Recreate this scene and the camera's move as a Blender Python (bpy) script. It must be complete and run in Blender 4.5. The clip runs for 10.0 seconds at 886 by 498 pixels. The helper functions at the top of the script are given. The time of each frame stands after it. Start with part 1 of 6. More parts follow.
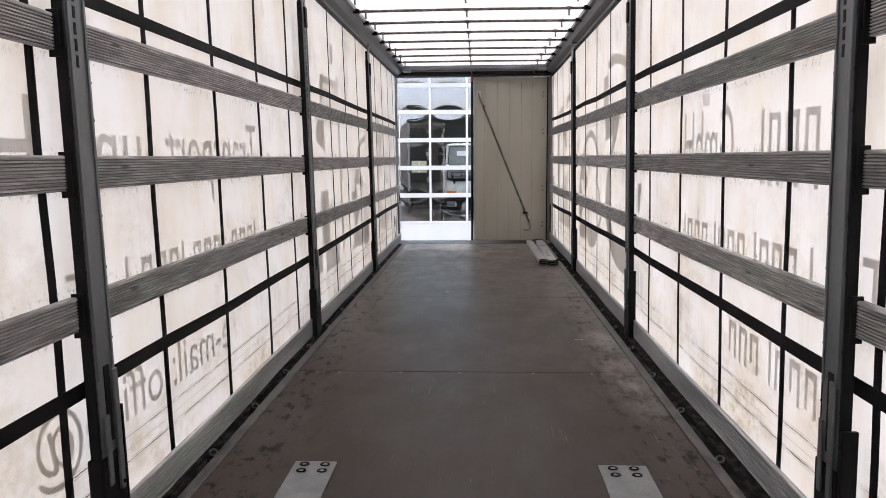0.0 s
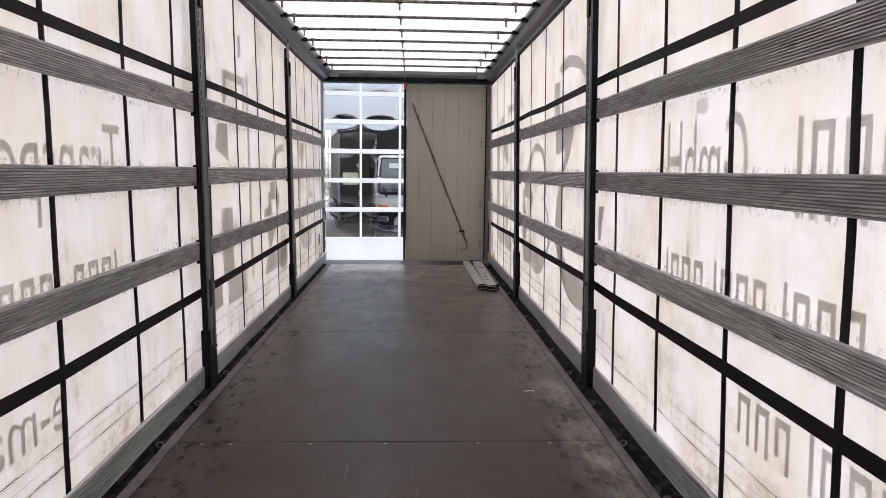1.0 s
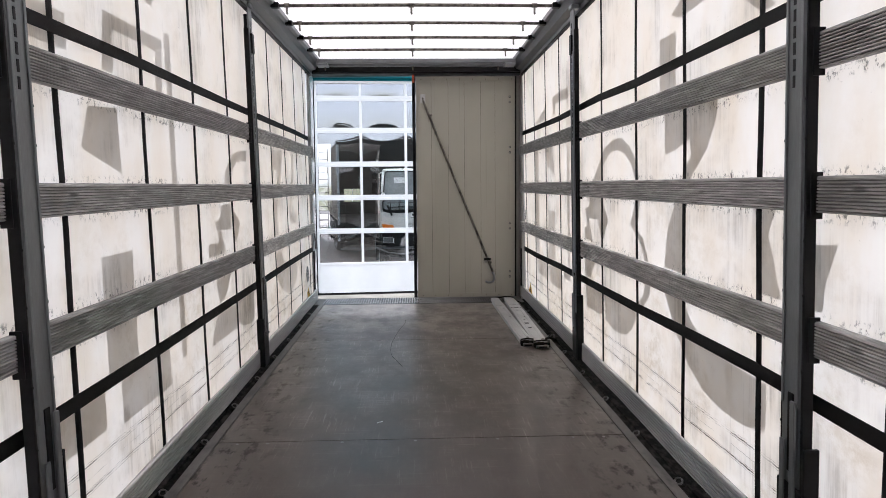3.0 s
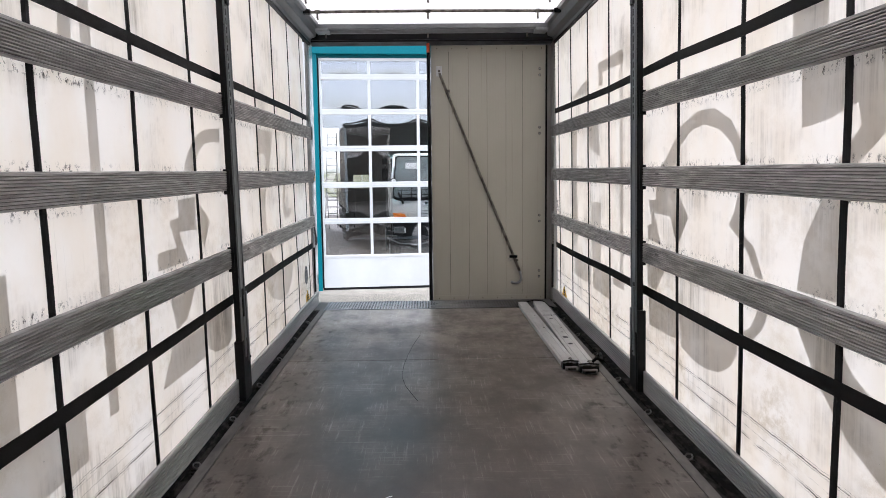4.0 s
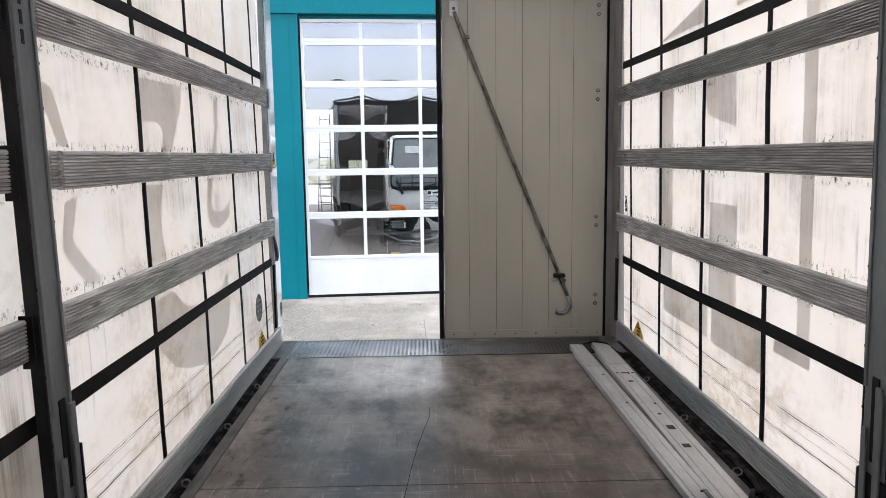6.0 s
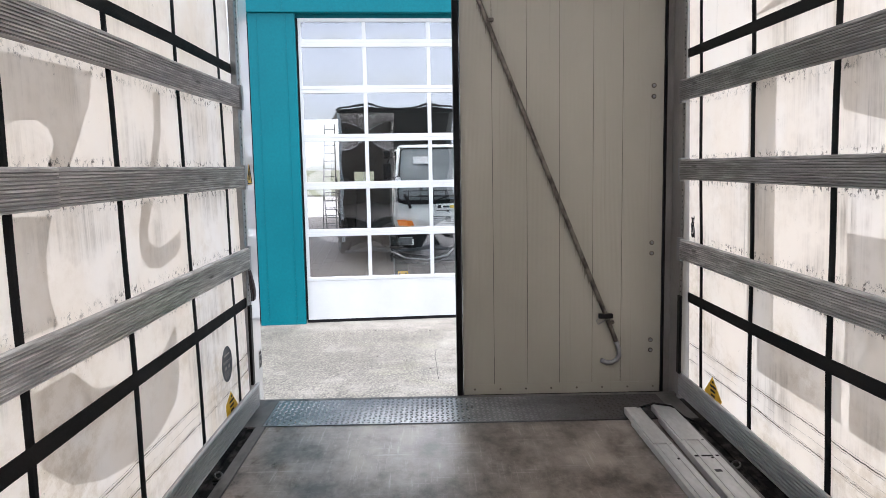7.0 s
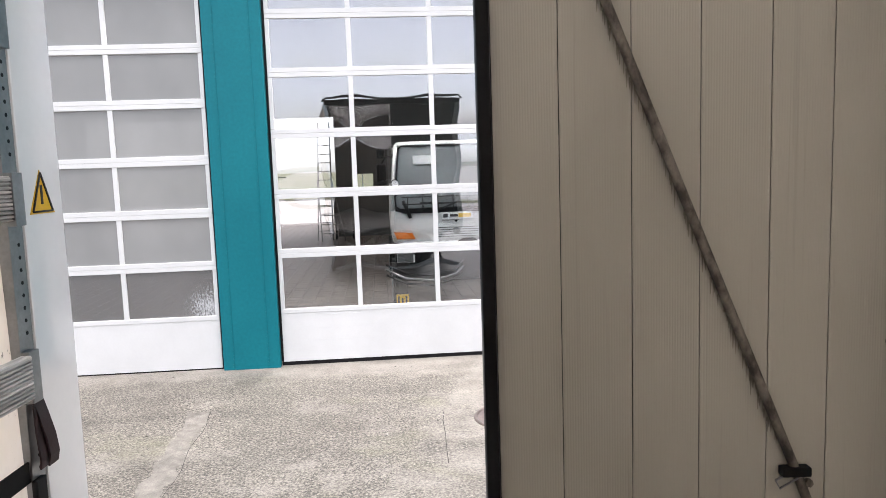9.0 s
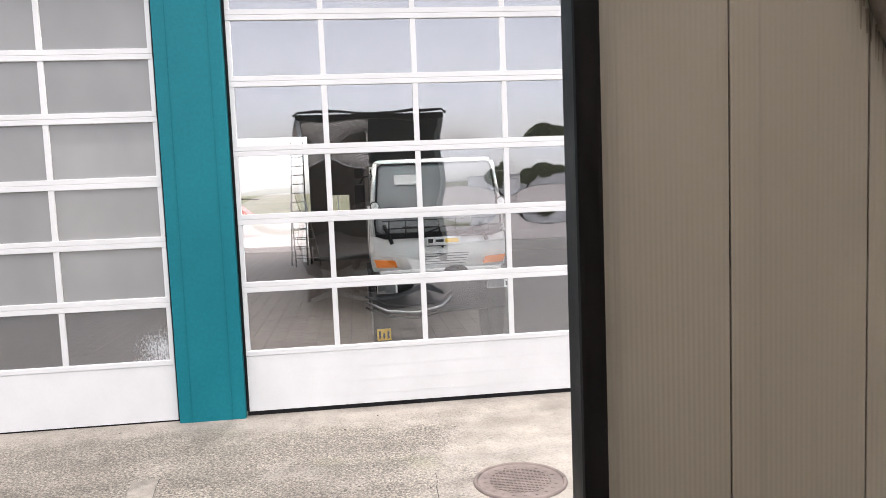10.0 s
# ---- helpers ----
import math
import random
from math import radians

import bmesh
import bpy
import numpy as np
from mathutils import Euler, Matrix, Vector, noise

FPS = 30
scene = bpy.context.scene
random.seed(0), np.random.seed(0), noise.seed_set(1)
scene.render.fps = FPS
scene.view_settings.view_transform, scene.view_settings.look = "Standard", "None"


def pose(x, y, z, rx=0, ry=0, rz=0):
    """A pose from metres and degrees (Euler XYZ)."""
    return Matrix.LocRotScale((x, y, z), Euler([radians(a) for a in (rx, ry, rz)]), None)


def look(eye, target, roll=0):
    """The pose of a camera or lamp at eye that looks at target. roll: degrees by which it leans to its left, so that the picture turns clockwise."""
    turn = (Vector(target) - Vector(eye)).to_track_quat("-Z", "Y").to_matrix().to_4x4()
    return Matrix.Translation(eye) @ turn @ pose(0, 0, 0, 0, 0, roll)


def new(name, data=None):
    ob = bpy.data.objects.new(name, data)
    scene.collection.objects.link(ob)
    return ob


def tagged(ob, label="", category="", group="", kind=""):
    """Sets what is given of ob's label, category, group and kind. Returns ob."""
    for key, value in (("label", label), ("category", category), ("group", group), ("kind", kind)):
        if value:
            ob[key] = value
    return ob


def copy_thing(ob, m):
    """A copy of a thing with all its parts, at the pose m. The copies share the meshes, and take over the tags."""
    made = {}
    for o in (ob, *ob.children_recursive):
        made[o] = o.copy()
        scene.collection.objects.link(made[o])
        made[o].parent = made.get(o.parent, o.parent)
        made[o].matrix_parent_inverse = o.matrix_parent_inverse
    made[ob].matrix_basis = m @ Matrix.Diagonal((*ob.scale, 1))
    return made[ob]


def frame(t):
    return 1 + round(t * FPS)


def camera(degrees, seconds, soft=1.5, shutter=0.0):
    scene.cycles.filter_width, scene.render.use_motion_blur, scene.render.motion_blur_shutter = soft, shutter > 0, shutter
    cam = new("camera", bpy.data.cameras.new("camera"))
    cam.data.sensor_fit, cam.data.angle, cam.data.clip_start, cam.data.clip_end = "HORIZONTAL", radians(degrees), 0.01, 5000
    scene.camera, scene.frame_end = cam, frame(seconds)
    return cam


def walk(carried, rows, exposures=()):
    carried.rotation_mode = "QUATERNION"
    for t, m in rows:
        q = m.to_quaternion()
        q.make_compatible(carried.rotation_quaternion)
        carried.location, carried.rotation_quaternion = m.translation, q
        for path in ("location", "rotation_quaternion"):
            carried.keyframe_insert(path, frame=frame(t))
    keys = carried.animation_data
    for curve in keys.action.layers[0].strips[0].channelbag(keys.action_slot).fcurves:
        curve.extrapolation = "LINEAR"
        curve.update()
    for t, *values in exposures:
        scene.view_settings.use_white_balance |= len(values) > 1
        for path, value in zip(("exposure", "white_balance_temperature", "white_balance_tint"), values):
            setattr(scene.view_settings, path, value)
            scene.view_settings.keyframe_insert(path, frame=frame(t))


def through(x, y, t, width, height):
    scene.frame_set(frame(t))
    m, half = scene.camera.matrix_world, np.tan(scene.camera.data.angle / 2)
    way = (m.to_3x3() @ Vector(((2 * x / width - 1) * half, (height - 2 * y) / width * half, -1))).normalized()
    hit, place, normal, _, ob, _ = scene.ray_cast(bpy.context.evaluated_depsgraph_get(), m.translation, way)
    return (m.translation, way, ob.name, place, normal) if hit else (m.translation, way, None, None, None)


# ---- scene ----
cam = camera(62.5, 10.0, 0.85)
PATH = [
    (0, (0.076, -0.135, 1.332), (-0.023, 1.847, 1.084), -0.4),
    (0.5, (0.103, 0.307, 1.353), (0.12, 2.293, 1.118), 0.1),
    (1, (0.077, 0.793, 1.344), (0.162, 2.78, 1.13), 0.7),
    (1.5, (0.081, 1.372, 1.342), (0.193, 3.359, 1.151), 0.6),
    (2, (0.016, 1.926, 1.331), (0.127, 3.915, 1.154), 0.3),
    (2.5, (-0.011, 2.483, 1.309), (0.094, 4.473, 1.141), -0.2),
    (3, (-0.018, 3.046, 1.33), (0.053, 5.037, 1.155), -0.5),
    (4.5, (-0.074, 4.764, 1.338), (-0.035, 6.75, 1.104), -0.6),
    (5, (-0.067, 5.358, 1.32), (-0.02, 7.341, 1.071), -0.7),
    (5.5, (-0.095, 5.922, 1.313), (-0.049, 7.905, 1.055), -0.7),
    (7, (-0.167, 7.513, 1.329), (-0.148, 9.5, 1.105), -1.0),
    (7.5, (-0.132, 8.05, 1.323), (-0.121, 10.039, 1.108), -1.4),
    (8, (-0.144, 8.583, 1.315), (-0.145, 10.571, 1.096), -1.5),
    (8.5, (-0.154, 9.12, 1.303), (-0.16, 11.108, 1.079), -1.7),
    (9, (-0.163, 9.734, 1.334), (-0.16, 11.722, 1.111), -1.9),
    (9.5, (-0.243, 10.202, 1.348), (-0.214, 12.191, 1.143), -2.0),
    (10, (-0.274, 10.742, 1.338), (-0.204, 12.734, 1.168), -2.3),
]
EXPOSURES = [(0.0, 1.66, 6150, 16), (3.0, 1.64, 6050, 14), (5.0, 1.77, 6020, 14), (7.5, 1.76, 6120, 15), (8.5, 1.70, 6350, 16), (10.0, 1.6, 6750, 18)]
walk(cam, [(t, look(eye, target, roll)) for t, eye, target, roll in PATH], EXPOSURES)

# ---- world and light ----
world = bpy.data.worlds.new("overcast")
scene.world = world
world.use_nodes = True
wn, wl = world.node_tree.nodes, world.node_tree.links
sky = wn.new("ShaderNodeTexSky")
sky.sky_type, sky.sun_disc = "NISHITA", False
sky.sun_elevation, sky.sun_rotation = radians(78), radians(173)
sky.air_density, sky.dust_density = 1.0, 1.2
grey = wn.new("ShaderNodeHueSaturation")
grey.inputs["Saturation"].default_value = 0.22
wl.new(sky.outputs[0], grey.inputs["Color"])
wl.new(grey.outputs[0], wn["Background"].inputs["Color"])
wn["Background"].inputs["Strength"].default_value = 0.15

sun = new("sun", bpy.data.lights.new("sun", "SUN"))
sun.data.energy, sun.data.angle, sun.data.color = 0.9, radians(45), (1.0, 0.985, 0.97)
sun.matrix_world = look((0.5, -4.2, 20), (0, 0, 0))

# ---- materials ----


def material(name, rough=0.6, metal=0.0, color=(0.5, 0.5, 0.5)):
    m = bpy.data.materials.new(name)
    m.use_nodes = True
    b = m.node_tree.nodes["Principled BSDF"]
    b.inputs["Roughness"].default_value = rough
    b.inputs["Metallic"].default_value = metal
    b.inputs["Base Color"].default_value = (*color, 1)
    return m, m.node_tree.nodes, m.node_tree.links, b


def coords(nodes, links, scale=(1, 1, 1), source="Object"):
    tc, mp = nodes.new("ShaderNodeTexCoord"), nodes.new("ShaderNodeMapping")
    mp.inputs["Scale"].default_value = scale
    links.new(tc.outputs[source], mp.inputs["Vector"])
    return mp.outputs[0]


def noise_tex(nodes, links, vec, scale, detail=4, rough=0.55):
    n = nodes.new("ShaderNodeTexNoise")
    n.inputs["Scale"].default_value, n.inputs["Detail"].default_value = scale, detail
    n.inputs["Roughness"].default_value = rough
    links.new(vec, n.inputs["Vector"])
    return n.outputs["Fac"]


def ramp(nodes, links, fac, *stops):
    r = nodes.new("ShaderNodeValToRGB")
    e = r.color_ramp.elements
    while len(e) < len(stops):
        e.new(0.5)
    for k, (p, c) in zip(e, stops):
        k.position = p
        k.color = (*c, 1) if isinstance(c, tuple) else (c, c, c, 1)
    links.new(fac, r.inputs["Fac"])
    return r.outputs["Color"]


def mix(nodes, links, a, b, fac, mode="MIX"):
    m = nodes.new("ShaderNodeMix")
    m.data_type, m.blend_type = "RGBA", mode
    for key, value in ((6, a), (7, b), (0, fac)):
        if isinstance(value, bpy.types.NodeSocket):
            links.new(value, m.inputs[key])
        else:
            m.inputs[key].default_value = (*value, 1) if isinstance(value, tuple) else value
    return m.outputs[2]


def bump(nodes, links, height, strength, distance, shader):
    b = nodes.new("ShaderNodeBump")
    b.inputs["Strength"].default_value, b.inputs["Distance"].default_value = strength, distance
    links.new(height, b.inputs["Height"])
    links.new(b.outputs[0], shader.inputs["Normal"])


def varied(name, dark, light, rough=0.6, metal=0.0, scale=3.0, fine=60.0, stretch=(1, 1, 1), bumps=0.15, low=0.3, high=0.7, spread=0.12, grain=0.35):
    """A surface whose colour varies at two scales, with fine relief and uneven gloss."""
    m, n, l, b = material(name, rough, metal)
    vec = coords(n, l, stretch)
    big, small = noise_tex(n, l, vec, scale, 5), noise_tex(n, l, vec, fine, 3)
    c = mix(n, l, ramp(n, l, big, (low, dark), (high, light)), ramp(n, l, small, (0.25, 0.55), (0.7, 1.0)), grain, "MULTIPLY")
    l.new(c, b.inputs["Base Color"])
    l.new(ramp(n, l, big, (0.3, max(rough - spread, 0.03)), (0.7, min(rough + spread, 1))), b.inputs["Roughness"])
    if bumps:
        bump(n, l, small, bumps, 0.002, b)
    return m


def fabric(name, base, through, stains=True):
    """Coated curtain cloth that lets daylight through."""
    m = bpy.data.materials.new(name)
    m.use_nodes = True
    n, l = m.node_tree.nodes, m.node_tree.links
    n.remove(n["Principled BSDF"])
    out = n["Material Output"]
    col = base
    if stains == "worn":
        rubbed = noise_tex(n, l, coords(n, l, (1, 14, 2.2)), 1.5, 7, 0.75)
        cloudy = noise_tex(n, l, coords(n, l, (1, 1.2, 1.6)), 1.9, 5, 0.6)
        c = mix(n, l, base, ramp(n, l, cloudy, (0.30, (0.66, 0.63, 0.58)), (0.62, (1.1, 1.1, 1.1))), 1.0, "MULTIPLY")
        col = mix(n, l, c, ramp(n, l, rubbed, (0.32, (0.62, 0.60, 0.57)), (0.50, (1.0, 1.0, 1.0)), (0.70, (1.16, 1.16, 1.15))), 0.65, "MULTIPLY")
    elif stains:
        v1 = coords(n, l, (1, 1.6, 0.9))
        cloud = noise_tex(n, l, v1, 2.2, 5)
        c = mix(n, l, ramp(n, l, cloud, (0.3, (0.94, 0.89, 0.82)), (0.58, (1.0, 0.985, 0.965))), base, 1.0, "MULTIPLY")
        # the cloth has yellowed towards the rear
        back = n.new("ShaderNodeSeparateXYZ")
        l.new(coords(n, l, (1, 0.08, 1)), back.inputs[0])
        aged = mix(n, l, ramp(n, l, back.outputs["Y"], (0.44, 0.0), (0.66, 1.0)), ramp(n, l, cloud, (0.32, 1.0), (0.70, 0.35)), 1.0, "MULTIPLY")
        # left rear kept grey: shade of the folded-back door leaf, put into the colour
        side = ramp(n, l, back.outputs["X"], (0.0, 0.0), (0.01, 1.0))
        unshaded = mix(n, l, side, ramp(n, l, back.outputs["Y"], (0.851, 1.0), (0.853, 0.0)), 1.0, "LIGHTEN")
        aged = mix(n, l, aged, unshaded, 1.0, "MULTIPLY")
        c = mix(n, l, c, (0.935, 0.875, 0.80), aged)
        streak = noise_tex(n, l, coords(n, l, (1, 26, 1.1)), 1.0, 5, 0.7)
        patch = noise_tex(n, l, coords(n, l, (1, 1.3, 1.7)), 1.4, 3)
        sm = mix(n, l, ramp(n, l, streak, (0.58, 0.0), (0.76, 1.0)), ramp(n, l, patch, (0.54, 0.0), (0.66, 1.0)), 1.0, "MULTIPLY")
        c = mix(n, l, c, (0.27, 0.25, 0.23), mix(n, l, sm, (0.6, 0.6, 0.6), 1.0, "MULTIPLY"))
        # fold marks worn black, running along the cloth low down
        fibre = noise_tex(n, l, coords(n, l, (1, 3, 60)), 2.0, 4, 0.8)
        wander = noise_tex(n, l, coords(n, l, (1, 1.1, 0.6)), 0.8, 2)
        where = noise_tex(n, l, coords(n, l, (1, 1, 1)), 1.9, 2)
        sep = n.new("ShaderNodeSeparateXYZ")
        l.new(coords(n, l, (1, 1, 1 / 3)), sep.inputs[0])
        low = n.new("ShaderNodeMath")
        low.operation = "MULTIPLY_ADD"
        low.inputs[1].default_value = 0.018
        l.new(wander, low.inputs[0])
        l.new(sep.outputs["Z"], low.inputs[2])
        stops = []
        fold = n.new("ShaderNodeMath")
        fold.operation = "MULTIPLY_ADD"
        fold.inputs[1].default_value, fold.inputs[2].default_value = 20.0, -1.5
        frayed = n.new("ShaderNodeMath")
        frayed.operation = "MULTIPLY_ADD"
        frayed.inputs[1].default_value = 0.0045
        l.new(noise_tex(n, l, coords(n, l, (1, 9, 5)), 3.0, 5, 0.75), frayed.inputs[0])
        l.new(low.outputs[0], frayed.inputs[2])
        l.new(frayed.outputs[0], fold.inputs[0])
        for p, amount, w in ((0.10, 0.7, 0.6), (0.17, 1.0, 2.2), (0.225, 0.8, 0.7), (0.47, 0.7, 0.6), (0.735, 0.8, 0.7), (0.80, 1.0, 2.0), (0.865, 0.7, 0.6)):
            stops += [(p - 0.011 * w, 0.0), (p - 0.005 * w, amount), (p + 0.003 * w, amount), (p + 0.012 * w, 0.0)]
        lines = ramp(n, l, fold.outputs[0], *stops)
        zone = ramp(n, l, sep.outputs["Z"], (0.030, 0.2), (0.055, 1.0), (0.125, 1.0), (0.15, 0.0))
        f = mix(n, l, lines, ramp(n, l, where, (0.36, 0.0), (0.46, 1.0)), 1.0, "MULTIPLY")
        f = mix(n, l, f, zone, 1.0, "MULTIPLY")
        f = mix(n, l, f, ramp(n, l, fibre, (0.43, 0.0), (0.52, 1.0)), 1.0, "MULTIPLY")
        c = mix(n, l, c, (0.035, 0.032, 0.03), mix(n, l, f, (0.92, 0.92, 0.92), 1.0, "MULTIPLY"))
        # mottled grime rubbed into the cloth, warm grey
        rub = noise_tex(n, l, coords(n, l, (1, 9, 13)), 1.3, 8, 0.78)
        spread = noise_tex(n, l, coords(n, l, (1, 0.9, 1.3)), 1.7, 4, 0.6)
        g = mix(n, l, ramp(n, l, rub, (0.44, 0.0), (0.60, 1.0)), ramp(n, l, spread, (0.46, 0.0), (0.62, 0.9)), 1.0, "MULTIPLY")
        g = mix(n, l, g, ramp(n, l, sep.outputs["Z"], (0.02, 0.8), (0.10, 0.55), (0.22, 0.45), (0.32, 0.28), (0.46, 0.12)), 1.0, "MULTIPLY")
        c = mix(n, l, c, (0.60, 0.52, 0.40), g)
        # drips and grime washed down from the slats, in the older part
        runs = noise_tex(n, l, coords(n, l, (1, 34, 1.6)), 1.2, 7, 0.72)
        soil = noise_tex(n, l, coords(n, l, (1, 1.5, 2.1)), 1.3, 5, 0.62)
        dirt = mix(n, l, ramp(n, l, runs, (0.44, 0.15), (0.62, 1.0)), ramp(n, l, soil, (0.49, 0.0), (0.70, 0.62)), 1.0, "MULTIPLY")
        dirt = mix(n, l, dirt, ramp(n, l, back.outputs["Y"], (0.30, 0.30), (0.48, 1.0)), 1.0, "MULTIPLY")
        c = mix(n, l, c, (0.36, 0.325, 0.275), dirt)
        # black chafing where the slats rub
        fleck = ramp(n, l, noise_tex(n, l, coords(n, l, (1, 6, 11)), 3.2, 7, 0.8), (0.655, 0.0), (0.69, 1.0))
        c = mix(n, l, c, (0.10, 0.095, 0.085), mix(n, l, fleck, (0.55, 0.55, 0.55), 1.0, "MULTIPLY"))
        chafe = ramp(n, l, noise_tex(n, l, coords(n, l, (1, 24, 20)), 1.6, 6, 0.8), (0.545, 0.0), (0.585, 1.0))
        chafe = mix(n, l, chafe, ramp(n, l, noise_tex(n, l, coords(n, l, (1, 1.9, 0.7)), 1.3, 3), (0.38, 0.15), (0.55, 1.0)), 1.0, "MULTIPLY")
        chafe = mix(n, l, chafe, ramp(n, l, back.outputs["Y"], (0.20, 0.35), (0.50, 1.0)), 1.0, "MULTIPLY")
        for z0 in (0.912, 1.357, 0.778, 1.226, 1.655):
            band = ramp(n, l, sep.outputs["Z"], (z0 / 3 - 0.009, 0.0), (z0 / 3 - 0.004, 1.0), (z0 / 3 + 0.003, 1.0), (z0 / 3 + 0.007, 0.0))
            c = mix(n, l, c, (0.03, 0.028, 0.026), mix(n, l, mix(n, l, chafe, band, 1.0, "MULTIPLY"), (0.85, 0.85, 0.85), 1.0, "MULTIPLY"))
        col = c
    diff, trans, add = n.new("ShaderNodeBsdfDiffuse"), n.new("ShaderNodeBsdfTranslucent"), n.new("ShaderNodeMixShader")
    add.inputs[0].default_value = through
    for sh in (diff, trans):
        if isinstance(col, bpy.types.NodeSocket):
            l.new(col, sh.inputs["Color"])
        else:
            sh.inputs["Color"].default_value = (*col, 1)
    l.new(diff.outputs[0], add.inputs[1])
    l.new(trans.outputs[0], add.inputs[2])
    l.new(add.outputs[0], out.inputs["Surface"])
    return m


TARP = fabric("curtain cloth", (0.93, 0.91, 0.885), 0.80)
ROOF = fabric("roof cloth", (0.87, 0.845, 0.815), 0.69, False)
FADED = fabric("faded grey print", (0.58, 0.58, 0.585), 0.9, "worn")
PRINT = fabric("grey print", (0.42, 0.418, 0.415), 0.9, "worn")


def slat_material(name, dull, bright, bleached=(0.30, 0.30, 0.30)):
    m, n, l, b = material(name, 0.62)
    vec = coords(n, l, (6, 0.55, 9))
    grain = noise_tex(n, l, vec, 7, 8, 0.7)
    big = noise_tex(n, l, coords(n, l, (1, 0.8, 2)), 2.4, 4)
    c = ramp(n, l, grain, (0.30, (0.055, 0.052, 0.050)), (0.5, (0.12, 0.117, 0.113)), (0.70, (0.21, 0.206, 0.20)))
    info = n.new("ShaderNodeObjectInfo")
    tone = ramp(n, l, info.outputs["Random"], (0.0, dull), (1.0, bright))
    c = mix(n, l, c, tone, 1.0, "MULTIPLY")
    c = mix(n, l, c, bleached, ramp(n, l, big, (0.55, 0.0), (0.75, 0.55)))
    # fine lengthwise streaks from dull to rubbed pale; old paint traces
    rubbed = noise_tex(n, l, coords(n, l, (4, 1.1, 60)), 1.6, 5, 0.7)
    c = mix(n, l, c, ramp(n, l, rubbed, (0.34, 0.55), (0.62, 1.45)), 0.8, "MULTIPLY")
    paint = noise_tex(n, l, coords(n, l, (1, 0.7, 1.2)), 1.7, 4)
    c = mix(n, l, c, (0.13, 0.20, 0.195), ramp(n, l, paint, (0.60, 0.0), (0.72, 0.40)))
    knots = n.new("ShaderNodeTexVoronoi")
    knots.inputs["Scale"].default_value = 1.0
    l.new(coords(n, l, (3, 3.2, 16)), knots.inputs["Vector"])
    c = mix(n, l, c, (0.04, 0.038, 0.036), ramp(n, l, knots.outputs["Distance"], (0.07, 0.75), (0.16, 0.0)))
    l.new(c, b.inputs["Base Color"])
    bump(n, l, grain, 0.5, 0.003, b)
    return m


SLAT = slat_material("weathered slat wood", 1.9, 3.4)
# darker tone for the groove floors of slats and base boards
GROOVE = varied("dirt in the slat grooves", (0.055, 0.053, 0.050), (0.22, 0.214, 0.205), 0.9, 0, 4, 90, (1, 0.4, 1))
# paler copies for the left rear bay: daylight from the doorway painted in
LITGROOVE = varied("pale slat grooves with doorway light painted in", (0.16, 0.157, 0.15), (0.36, 0.355, 0.345), 0.9, 0, 4, 90, (1, 0.4, 1))
LITSLAT = slat_material("weathered slat wood with doorway light painted in", 3.2, 4.0, (0.52, 0.52, 0.52))


